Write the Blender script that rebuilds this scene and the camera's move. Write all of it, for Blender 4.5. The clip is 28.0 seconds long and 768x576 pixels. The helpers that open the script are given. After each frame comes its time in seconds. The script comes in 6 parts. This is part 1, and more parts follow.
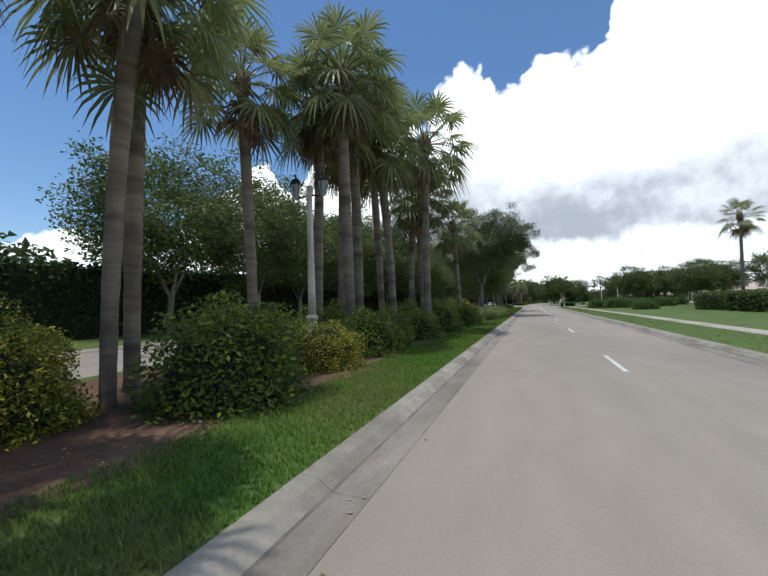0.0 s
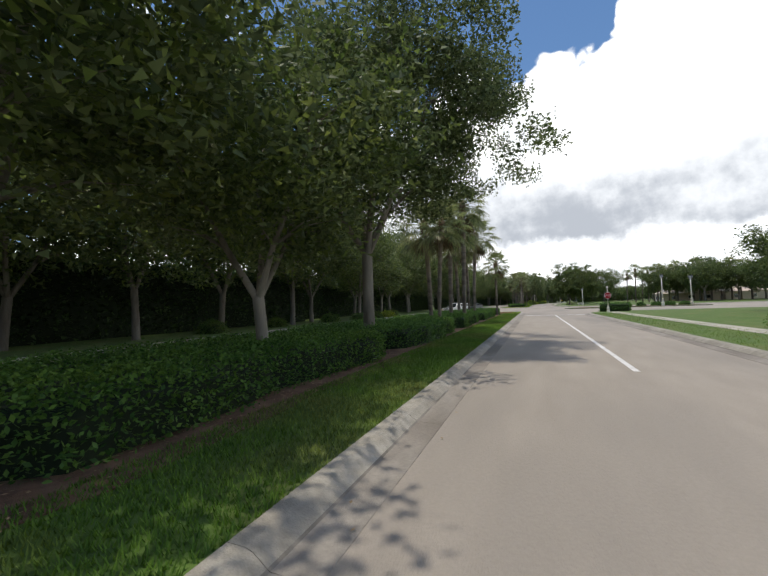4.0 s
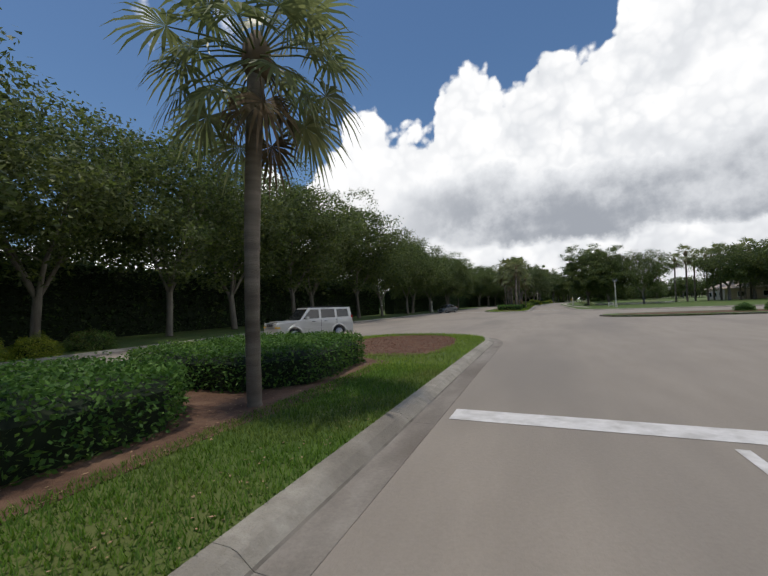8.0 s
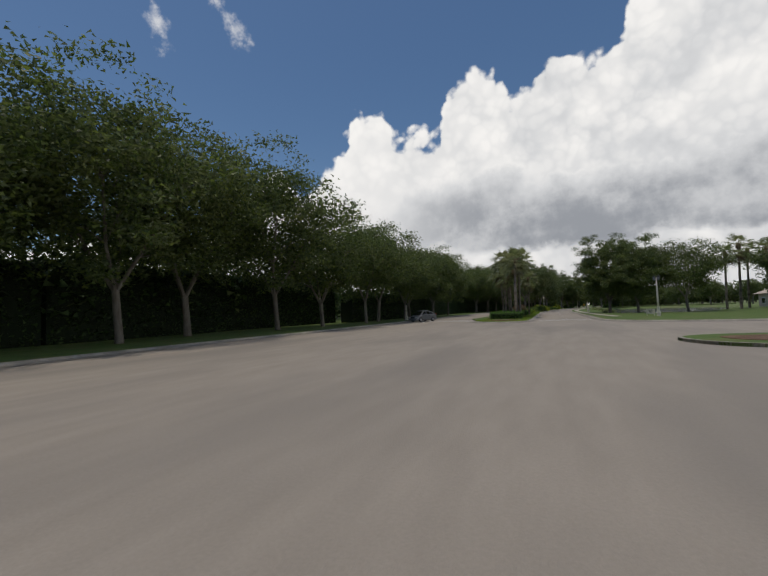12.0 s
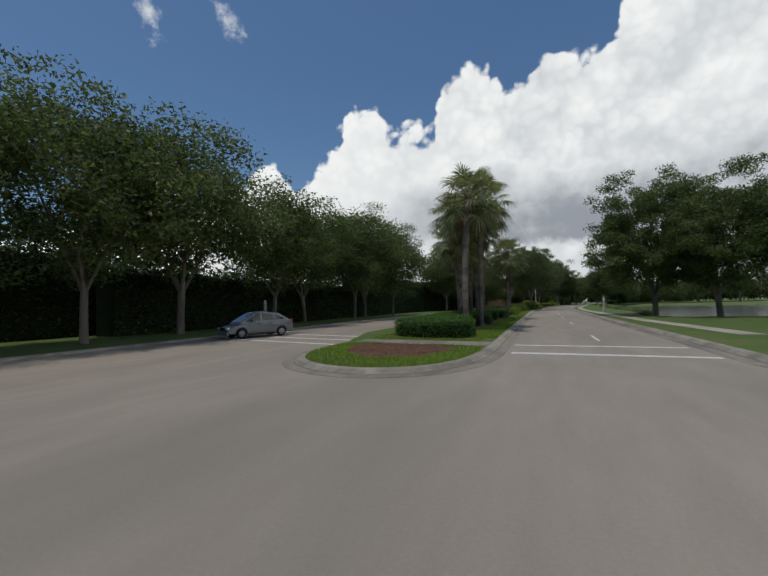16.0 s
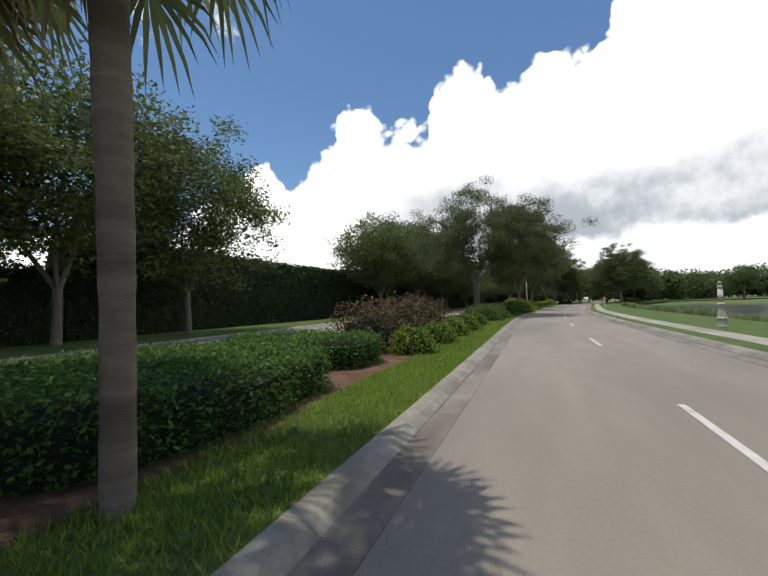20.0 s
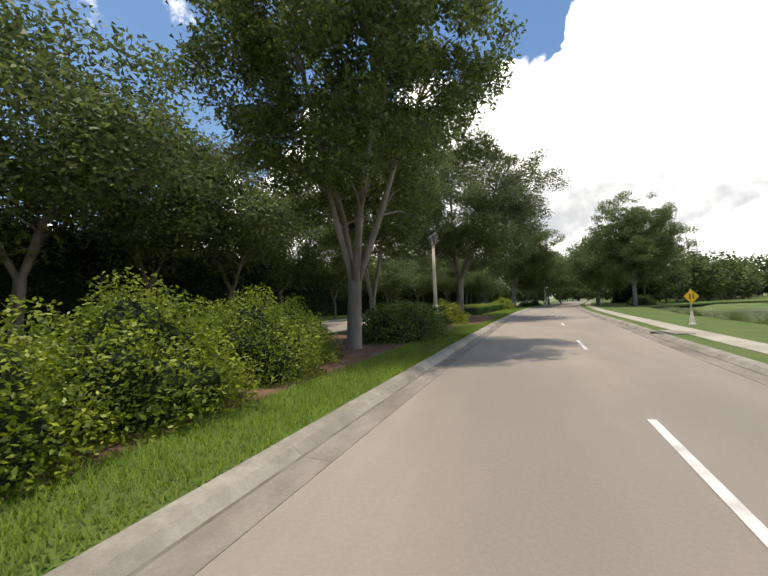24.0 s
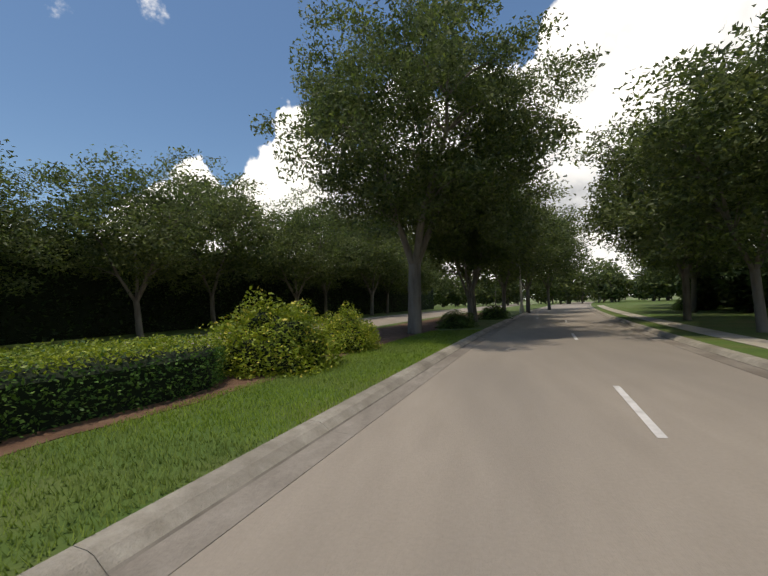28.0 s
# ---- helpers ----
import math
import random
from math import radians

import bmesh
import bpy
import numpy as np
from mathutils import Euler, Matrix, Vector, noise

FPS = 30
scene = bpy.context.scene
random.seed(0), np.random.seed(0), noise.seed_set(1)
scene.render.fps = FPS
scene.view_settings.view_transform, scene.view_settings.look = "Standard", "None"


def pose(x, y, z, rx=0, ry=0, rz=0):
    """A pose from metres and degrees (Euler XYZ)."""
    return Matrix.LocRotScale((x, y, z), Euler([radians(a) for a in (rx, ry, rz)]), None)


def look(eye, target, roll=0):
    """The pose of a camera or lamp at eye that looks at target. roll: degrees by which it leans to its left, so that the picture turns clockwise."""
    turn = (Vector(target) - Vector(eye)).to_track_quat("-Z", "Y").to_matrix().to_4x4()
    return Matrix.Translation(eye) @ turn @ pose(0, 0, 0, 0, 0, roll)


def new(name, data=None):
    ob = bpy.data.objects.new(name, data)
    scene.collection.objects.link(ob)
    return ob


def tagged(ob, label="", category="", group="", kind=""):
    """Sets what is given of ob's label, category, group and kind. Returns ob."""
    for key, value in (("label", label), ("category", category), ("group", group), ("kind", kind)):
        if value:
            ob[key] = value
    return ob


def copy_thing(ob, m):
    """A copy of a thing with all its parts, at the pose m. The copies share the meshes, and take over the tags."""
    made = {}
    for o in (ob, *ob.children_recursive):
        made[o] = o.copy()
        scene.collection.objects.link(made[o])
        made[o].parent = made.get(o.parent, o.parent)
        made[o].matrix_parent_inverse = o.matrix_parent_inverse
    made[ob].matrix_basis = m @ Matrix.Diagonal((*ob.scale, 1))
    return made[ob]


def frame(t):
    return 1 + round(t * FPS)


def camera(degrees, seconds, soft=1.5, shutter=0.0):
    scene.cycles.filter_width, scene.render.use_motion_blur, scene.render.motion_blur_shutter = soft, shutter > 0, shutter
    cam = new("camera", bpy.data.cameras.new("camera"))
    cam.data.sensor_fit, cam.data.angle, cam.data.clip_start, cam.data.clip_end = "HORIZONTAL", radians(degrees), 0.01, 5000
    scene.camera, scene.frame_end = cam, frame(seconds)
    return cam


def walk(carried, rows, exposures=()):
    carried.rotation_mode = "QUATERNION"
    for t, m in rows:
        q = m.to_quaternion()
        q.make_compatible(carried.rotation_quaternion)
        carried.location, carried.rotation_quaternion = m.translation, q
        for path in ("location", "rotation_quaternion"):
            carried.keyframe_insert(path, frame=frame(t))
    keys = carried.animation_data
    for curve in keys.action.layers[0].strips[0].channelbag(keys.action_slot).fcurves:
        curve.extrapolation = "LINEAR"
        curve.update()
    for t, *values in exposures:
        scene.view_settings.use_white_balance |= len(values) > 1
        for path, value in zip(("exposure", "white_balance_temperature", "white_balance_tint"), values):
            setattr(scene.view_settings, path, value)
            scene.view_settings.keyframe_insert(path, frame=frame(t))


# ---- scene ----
cam = camera(88.0, 28.0)
PATH = [
    (0, (0.0, 0.0, 1.748), (-0.721, 1.864, 1.839), -1.83),
    (0.5, (-0.03, 7.851, 1.75), (-0.766, 9.709, 1.838), -1.94),
    (1, (-0.128, 15.636, 1.751), (-0.876, 17.488, 1.843), -1.74),
    (1.5, (-0.275, 23.362, 1.751), (-1.03, 25.212, 1.845), -1.94),
    (2, (-0.43, 31.058, 1.749), (-1.192, 32.905, 1.846), -1.96),
    (2.5, (-0.601, 38.703, 1.751), (-1.376, 40.544, 1.857), -2.03),
    (4.5, (-1.087, 67.86, 1.75), (-1.821, 69.719, 1.839), -1.92),
    (5, (-1.137, 74.367, 1.751), (-1.874, 76.224, 1.847), -1.81),
    (5.5, (-1.209, 80.599, 1.751), (-1.95, 82.455, 1.847), -1.81),
    (6, (-1.308, 86.581, 1.749), (-2.055, 88.434, 1.843), -1.86),
    (6.5, (-1.41, 92.273, 1.75), (-2.159, 94.125, 1.847), -1.93),
    (7, (-1.469, 97.574, 1.748), (-2.215, 99.428, 1.834), -2.25),
    (7.5, (-1.53, 102.402, 1.75), (-2.276, 104.256, 1.847), -2.21),
    (8, (-1.668, 106.766, 1.748), (-2.422, 108.616, 1.842), -2.32),
    (8.5, (-1.755, 110.694, 1.75), (-2.514, 112.542, 1.848), -2.31),
    (9, (-1.837, 114.142, 1.75), (-2.602, 115.987, 1.848), -2.32),
    (9.5, (-1.902, 117.091, 1.75), (-2.67, 118.935, 1.849), -2.21),
    (10, (-1.951, 119.598, 1.75), (-2.723, 121.44, 1.846), -2.15),
    (10.5, (-1.989, 121.8, 1.75), (-2.762, 123.642, 1.86), -1.96),
    (11, (-2.028, 123.897, 1.75), (-2.803, 125.737, 1.868), -1.86),
    (11.5, (-2.073, 126.106, 1.751), (-2.847, 127.945, 1.877), -1.77),
    (12, (-2.136, 128.609, 1.75), (-2.915, 130.447, 1.866), -1.88),
    (12.5, (-2.214, 131.532, 1.75), (-2.99, 133.371, 1.863), -1.88),
    (14.5, (-2.419, 148.492, 1.751), (-3.18, 150.339, 1.863), -1.64),
    (15, (-2.521, 153.75, 1.751), (-3.277, 155.599, 1.858), -1.65),
    (15.5, (-2.63, 159.28, 1.75), (-3.383, 161.131, 1.847), -1.61),
    (16, (-2.713, 164.969, 1.749), (-3.463, 166.821, 1.841), -1.63),
    (16.5, (-2.81, 170.619, 1.753), (-3.555, 172.473, 1.847), -1.65),
    (17, (-2.765, 175.939, 1.752), (-3.505, 177.795, 1.831), -1.65),
    (17.5, (-2.786, 181.039, 1.75), (-3.525, 182.896, 1.831), -1.60),
    (18, (-2.88, 186.077, 1.751), (-3.618, 187.934, 1.84), -1.83),
    (18.5, (-2.996, 191.052, 1.75), (-3.735, 192.909, 1.828), -2.20),
    (19, (-3.055, 196.055, 1.749), (-3.793, 197.912, 1.831), -2.09),
    (19.5, (-3.112, 201.195, 1.75), (-3.847, 203.053, 1.838), -1.99),
    (20, (-3.13, 206.575, 1.748), (-3.854, 208.437, 1.835), -2.01),
    (20.5, (-3.154, 212.331, 1.75), (-3.874, 214.194, 1.842), -2.13),
    (22.5, (-2.954, 240.336, 1.75), (-3.614, 242.222, 1.838), -2.01),
    (23, (-2.659, 248.417, 1.75), (-3.294, 250.312, 1.828), -2.04),
    (23.5, (-2.144, 256.707, 1.75), (-2.73, 258.617, 1.827), -1.98),
    (24, (-1.429, 264.935, 1.75), (-1.976, 266.857, 1.827), -1.92),
    (24.5, (-0.645, 272.924, 1.748), (-1.175, 274.852, 1.816), -1.90),
    (25, (0.137, 280.757, 1.746), (-0.396, 282.684, 1.807), -1.57),
    (25.5, (0.843, 288.39, 1.751), (0.3, 290.313, 1.829), -1.96),
    (26, (1.505, 295.76, 1.75), (0.965, 297.684, 1.836), -1.96),
    (26.5, (2.171, 302.872, 1.75), (1.65, 304.801, 1.833), -2.00),
    (27, (2.89, 309.724, 1.748), (2.4, 311.662, 1.835), -1.97),
    (27.5, (3.715, 316.34, 1.749), (3.252, 318.284, 1.834), -1.93),
    (28, (4.613, 322.799, 1.749), (4.175, 324.749, 1.829), -2.04),
]
SUN_TO = Vector((-0.13, -0.12, 1.0)).normalized()
EXPOSURES = [(0.0, -0.1, 6150, 8), (2.0, -0.35, 6300, 7), (5.0, 0.12, 6600, 10), (6.0, -0.3, 6550, 10), (7.0, -0.4, 6450, 10), (9.0, -0.75, 6650, 10), (12.0, -0.85, 6700, 10), (17.0, -0.85, 6450, 7),
             (18.0, -0.35, 6700, 8), (19.0, 0.1, 6700, 8), (20.0, -0.15, 6600, 8), (23.0, 0.1, 7100, 11), (24.0, 0.35, 7200, 10), (25.0, 0.0, 7050, 12), (26.0, 0.1, 7200, 13),
             (27.0, -0.15, 7100, 10), (28.0, -0.2, 7200, 10)]
walk(cam, [(t, look(eye, target, roll)) for t, eye, target, roll in PATH], EXPOSURES)

# ---------------------------------------------------------------- world and sun


def build_world():
    world = bpy.data.worlds.new("sky")
    scene.world = world
    world.use_nodes = True
    nt = world.node_tree
    nt.nodes.clear()
    N, L = nt.nodes.new, nt.links.new

    def math_node(op, a, b=None, clamp=False):
        n = N("ShaderNodeMath")
        n.operation, n.use_clamp = op, clamp
        for i, v in enumerate((a, b)):
            if v is None:
                continue
            if isinstance(v, (int, float)):
                n.inputs[i].default_value = v
            else:
                L(v, n.inputs[i])
        return n.outputs[0]

    def ramp(v, a, b, lo=0.0, hi=1.0):
        n = N("ShaderNodeMapRange")
        n.interpolation_type = "SMOOTHSTEP"
        L(v, n.inputs[0])
        for i, k in enumerate((a, b, lo, hi)):
            n.inputs[i + 1].default_value = k
        return n.outputs[0]

    def fbm(vec, scale, detail, rough=0.55):
        n = N("ShaderNodeTexNoise")
        L(vec, n.inputs["Vector"])
        n.inputs["Scale"].default_value, n.inputs["Detail"].default_value, n.inputs["Roughness"].default_value = scale, detail, rough
        return n.outputs["Fac"]

    coord = N("ShaderNodeTexCoord").outputs["Generated"]
    sep = N("ShaderNodeSeparateXYZ")
    L(coord, sep.inputs[0])
    az = math_node("ARCTAN2", sep.outputs[0], sep.outputs[1])
    el = math_node("ARCSINE", sep.outputs[2])
    azn = math_node("ADD", math_node("DIVIDE", az, 2 * math.pi), 0.5)
    elev = math_node("DIVIDE", el, math.radians(60))
    curve = N("ShaderNodeFloatCurve")
    L(azn, curve.inputs["Value"])
    tops = ((-180, 14), (-120, 10), (-75, 9), (-58, 10), (-46, 14), (-40, 19), (-37, 19.6), (-34.8, 17.6), (-31, 20.4), (-28, 23.6), (-24, 27.3), (-22, 27.4),
            (-20.5, 24.4), (-19, 25.4), (-13.8, 25.2), (-12.6, 29.8), (-10, 31.2), (-6, 29.8), (-2.4, 27.2), (1.2, 31.0), (6.5, 30.6), (11.6, 34.5),
            (24, 44), (45, 46), (80, 34), (130, 18), (180, 14))
    c = curve.mapping.curves[0]
    pts = [((a + 180) / 360, e / 60) for a, e in tops]
    c.points[0].location, c.points[1].location = pts[0], pts[-1]
    for p in pts[1:-1]:
        c.points.new(*p)
    for p in c.points:
        p.handle_type = "AUTO_CLAMPED"
    curve.mapping.update()
    big = fbm(coord, 9.0, 6.0, 0.62)
    fine = fbm(coord, 30.0, 5.0, 0.6)
    puff = N("ShaderNodeTexVoronoi")
    puff.feature = "SMOOTH_F1"
    puff.inputs["Scale"].default_value, puff.inputs["Smoothness"].default_value = 15.0, 0.35
    warp = N("ShaderNodeTexNoise")
    L(coord, warp.inputs["Vector"])
    warp.inputs["Scale"].default_value, warp.inputs["Detail"].default_value = 14.0, 3.0
    bent = N("ShaderNodeVectorMath")
    bent.operation = "MULTIPLY_ADD"
    L(warp.outputs["Color"], bent.inputs[0])
    bent.inputs[1].default_value = (0.05, 0.05, 0.05)
    L(coord, bent.inputs[2])
    L(bent.outputs[0], puff.inputs["Vector"])
    puff2 = N("ShaderNodeTexVoronoi")
    puff2.feature = "SMOOTH_F1"
    puff2.inputs["Scale"].default_value, puff2.inputs["Smoothness"].default_value = 46.0, 0.3
    L(bent.outputs[0], puff2.inputs["Vector"])
    edge = math_node("ADD", math_node("MULTIPLY", math_node("SUBTRACT", big, 0.5), 0.09), math_node("ADD", math_node("MULTIPLY", math_node("SUBTRACT", 0.4, puff.outputs["Distance"]), 0.075), math_node("MULTIPLY", math_node("SUBTRACT", 0.4, puff2.outputs["Distance"]), 0.03)))
    top = math_node("ADD", curve.outputs[0], edge)
    mask = ramp(math_node("SUBTRACT", top, elev), -0.004, 0.016)
    # two small loose clouds on the clear side
    for wa, we, ra, re in ((-53.0, 35.4, 2.0, 3.4), (-43.4, 35.0, 2.9, 4.0)):
        dx = math_node("DIVIDE", math_node("SUBTRACT", az, math.radians(wa)), math.radians(ra))
        dx = math_node("ADD", dx, math_node("MULTIPLY", math_node("SUBTRACT", el, math.radians(we)), 12.0))
        dy = math_node("DIVIDE", math_node("SUBTRACT", el, math.radians(we)), math.radians(re))
        rad = math_node("SQRT", math_node("ADD", math_node("MULTIPLY", dx, dx), math_node("MULTIPLY", dy, dy)))
        torn = math_node("MULTIPLY", math_node("SUBTRACT", fbm(coord, 13.0, 7.0, 0.62), 0.5), 5.0)
        puffy = ramp(math_node("SUBTRACT", math_node("ADD", torn, 0.75), rad), 0.0, 1.1, 0.0, 0.75)
        mask = math_node("MAXIMUM", mask, puffy)
    # shading of the cloud: bright crown, grey flat base, pale band under it
    base_el = math_node("ADD", elev, math_node("MULTIPLY", math_node("SUBTRACT", big, 0.5), 0.12))
    grey = math_node("MULTIPLY", ramp(base_el, 0.115, 0.15), ramp(base_el, 0.21, 0.33, 1.0, 0.0))
    grey = math_node("MULTIPLY", grey, ramp(az, math.radians(-34), math.radians(-6)))
    soft = ramp(fbm(coord, 7.0, 5.0, 0.55), 0.38, 0.66, 0.0, 0.2)
    soft = math_node("MULTIPLY", soft, ramp(az, math.radians(-30), math.radians(10)))
    cells = math_node("ADD", ramp(puff.outputs["Distance"], 0.25, 0.75, 0.0, 0.13), ramp(puff2.outputs["Distance"], 0.25, 0.8, 0.0, 0.09))
    soft = math_node("ADD", soft, math_node("MULTIPLY", cells, ramp(az, math.radians(-45), math.radians(0), 0.4, 1.0)))
    grey = math_node("MULTIPLY", grey, ramp(fbm(coord, 5.0, 6.0, 0.6), 0.36, 0.6, 0.45, 1.0))
    dark = math_node("MAXIMUM", math_node("MULTIPLY", grey, 0.95), soft)
    tone = N("ShaderNodeValToRGB")
    L(dark, tone.inputs[0])
    tone.color_ramp.elements[0].color = (1.0, 1.0, 1.0, 1)
    tone.color_ramp.elements[1].color = (0.30, 0.325, 0.37, 1)
    e = tone.color_ramp.elements.new(0.28)
    e.color = (0.74, 0.76, 0.79, 1)
    cloud = N("ShaderNodeVectorMath")
    cloud.operation = "SCALE"
    L(tone.outputs[0], cloud.inputs[0])
    cloud.inputs["Scale"].default_value = CLOUD
    sky = N("ShaderNodeTexSky")
    sky.sky_type, sky.sun_disc = "NISHITA", False
    sky.sun_elevation = math.asin(SUN_TO.z)
    sky.sun_rotation = math.atan2(SUN_TO.x, SUN_TO.y) % (2 * math.pi)
    sky.air_density, sky.dust_density, sky.ozone_density = 1.0, 0.6, 1.6
    deep = N("ShaderNodeHueSaturation")
    L(sky.outputs[0], deep.inputs["Color"])
    deep.inputs["Saturation"].default_value = 1.16
    blue = N("ShaderNodeVectorMath")
    blue.operation = "SCALE"
    L(deep.outputs[0], blue.inputs[0])
    blue.inputs["Scale"].default_value = SKY
    mix = N("ShaderNodeMix")
    mix.data_type = "RGBA"
    L(mask, mix.inputs["Factor"])
    L(blue.outputs[0], mix.inputs["A"])
    L(cloud.outputs[0], mix.inputs["B"])
    bg = N("ShaderNodeBackground")
    L(mix.outputs["Result"], bg.inputs[0])
    out = N("ShaderNodeOutputWorld")
    L(bg.outputs[0], out.inputs[0])


CLOUD, SKY = 1.62, 0.148
build_world()
lamp = bpy.data.lights.new("sun", "SUN")
lamp.energy, lamp.angle, lamp.color = 3.0, math.radians(0.8), (1.0, 0.94, 0.84)
sun = new("sun", lamp)
sun.matrix_world = look((0, 0, 60), tuple(Vector((0, 0, 60)) - SUN_TO * 10))

# ---------------------------------------------------------------- materials
MATS = {}


def mat(name, c1, c2, rough=0.8, scale=4.0, c3=None, scale3=0.35, bump=0.0, bump_scale=60.0, metal=0.0, island=0.0, obj_rand=0.0, translucent=0.0,
        spec=0.4, coat=0.0, stretch=(1, 1, 1), grit=0.0):
    """A surface of two tones broken at two scales, with fine relief."""
    m = bpy.data.materials.new(name)
    m.use_nodes = True
    nt = m.node_tree
    N, L = nt.nodes.new, nt.links.new
    b = nt.nodes["Principled BSDF"]
    tc = N("ShaderNodeTexCoord")
    mp = N("ShaderNodeMapping")
    mp.inputs["Scale"].default_value = stretch
    geo = N("ShaderNodeNewGeometry")
    L(geo.outputs["Position"], mp.inputs["Vector"])
    vec = mp.outputs[0]
    n1 = N("ShaderNodeTexNoise")
    L(vec, n1.inputs["Vector"])
    n1.inputs["Scale"].default_value, n1.inputs["Detail"].default_value = scale, 5.0
    r1 = N("ShaderNodeMapRange")
    r1.inputs[1].default_value, r1.inputs[2].default_value = 0.3, 0.7
    L(n1.outputs["Fac"], r1.inputs[0])
    mix = N("ShaderNodeMix")
    mix.data_type = "RGBA"
    L(r1.outputs[0], mix.inputs["Factor"])
    mix.inputs["A"].default_value, mix.inputs["B"].default_value = (*c1, 1), (*c2, 1)
    col = mix.outputs["Result"]
    if c3:
        n3 = N("ShaderNodeTexNoise")
        L(vec, n3.inputs["Vector"])
        n3.inputs["Scale"].default_value, n3.inputs["Detail"].default_value = scale3, 4.0
        r3 = N("ShaderNodeMapRange")
        r3.inputs[1].default_value, r3.inputs[2].default_value = 0.45, 0.68
        L(n3.outputs["Fac"], r3.inputs[0])
        mx = N("ShaderNodeMix")
        mx.data_type = "RGBA"
        L(r3.outputs[0], mx.inputs["Factor"])
        L(col, mx.inputs["A"])
        mx.inputs["B"].default_value = (*c3, 1)
        col = mx.outputs["Result"]
    if grit:
        ng = N("ShaderNodeTexNoise")
        L(geo.outputs["Position"], ng.inputs["Vector"])
        ng.inputs["Scale"].default_value, ng.inputs["Detail"].default_value, ng.inputs["Roughness"].default_value = 22.0, 6.0, 0.75
        rg = N("ShaderNodeMapRange")
        rg.inputs[1].default_value, rg.inputs[2].default_value = 0.3, 0.7
        rg.inputs[3].default_value, rg.inputs[4].default_value = 1.0 - grit, 1.0 + grit
        L(ng.outputs["Fac"], rg.inputs[0])
        hg = N("ShaderNodeHueSaturation")
        L(col, hg.inputs["Color"])
        L(rg.outputs[0], hg.inputs["Value"])
        col = hg.outputs[0]
    if island or obj_rand:
        hs = N("ShaderNodeHueSaturation")
        L(col, hs.inputs["Color"])
        if island:
            src, k = geo.outputs["Random Per Island"], island
        else:
            src, k = N("ShaderNodeObjectInfo").outputs["Random"], obj_rand
        mr = N("ShaderNodeMapRange")
        L(src, mr.inputs[0])
        mr.inputs[3].default_value, mr.inputs[4].default_value = 1.0 - k, 1.0 + k
        L(mr.outputs[0], hs.inputs["Value"])
        mh = N("ShaderNodeMapRange")
        L(src, mh.inputs[0])
        mh.inputs[3].default_value, mh.inputs[4].default_value = 0.5 + 0.035 * k, 0.5 - 0.035 * k
        L(mh.outputs[0], hs.inputs["Hue"])
        col = hs.outputs[0]
    L(col, b.inputs["Base Color"])
    b.inputs["Roughness"].default_value, b.inputs["Metallic"].default_value = rough, metal
    b.inputs["Specular IOR Level"].default_value, b.inputs["Coat Weight"].default_value = spec, coat
    if bump:
        nb = N("ShaderNodeTexNoise")
        L(vec, nb.inputs["Vector"])
        nb.inputs["Scale"].default_value, nb.inputs["Detail"].default_value = bump_scale, 4.0
        bp = N("ShaderNodeBump")
        bp.inputs["Strength"].default_value, bp.inputs["Distance"].default_value = bump, 0.02
        L(nb.outputs["Fac"], bp.inputs["Height"])
        L(bp.outputs[0], b.inputs["Normal"])
    if translucent:
        tr = N("ShaderNodeBsdfTranslucent")
        L(col, tr.inputs["Color"])
        ms = N("ShaderNodeMixShader")
        ms.inputs[0].default_value = translucent
        L(b.outputs[0], ms.inputs[1])
        L(tr.outputs[0], ms.inputs[2])
        L(ms.outputs[0], nt.nodes["Material Output"].inputs["Surface"])
    MATS[name] = m
    return m


ASPHALT = mat("worn_asphalt", (0.288, 0.250, 0.206), (0.335, 0.291, 0.240), 0.9, 1.8, (0.242, 0.214, 0.182), 0.24, 0.45, 70, stretch=(1, 0.24, 1), grit=0.07)
CONCRETE = mat("kerb_concrete", (0.27, 0.245, 0.20), (0.38, 0.35, 0.295), 0.9, 5.0, (0.20, 0.178, 0.145), 0.7, 0.6, 60, grit=0.12)
GUTTER = mat("gutter_concrete", (0.215, 0.19, 0.16), (0.30, 0.268, 0.228), 0.9, 4.0, (0.165, 0.14, 0.115), 0.8, 0.45, 70, stretch=(1, 0.4, 1), grit=0.13)
GRIME = mat("gutter_grime", (0.12, 0.104, 0.086), (0.21, 0.186, 0.155), 0.95, 3.0, (0.25, 0.225, 0.19), 1.2, 0.4, 60)
WALKWAY = mat("sidewalk_concrete", (0.38, 0.345, 0.28), (0.46, 0.42, 0.35), 0.9, 1.5, (0.30, 0.275, 0.22), 0.4, 0.2, 60)
PAINT = mat("road_paint", (0.62, 0.60, 0.57), (0.72, 0.70, 0.68), 0.75, 8.0, (0.5, 0.48, 0.45), 3.0, 0.2, 90)
TURF = mat("turf", (0.058, 0.105, 0.018), (0.09, 0.15, 0.025), 0.95, 1.3, (0.115, 0.135, 0.036), 0.5, 0.6, 40)
FIELD = mat("field", (0.10, 0.15, 0.045), (0.14, 0.19, 0.06), 0.95, 0.4, (0.17, 0.18, 0.08), 0.06, 0.5, 20)
BLADE = mat("grass_blade", (0.086, 0.178, 0.016), (0.13, 0.238, 0.026), 0.7, 0.8, (0.165, 0.19, 0.045), 0.4, island=0.35, translucent=0.4)
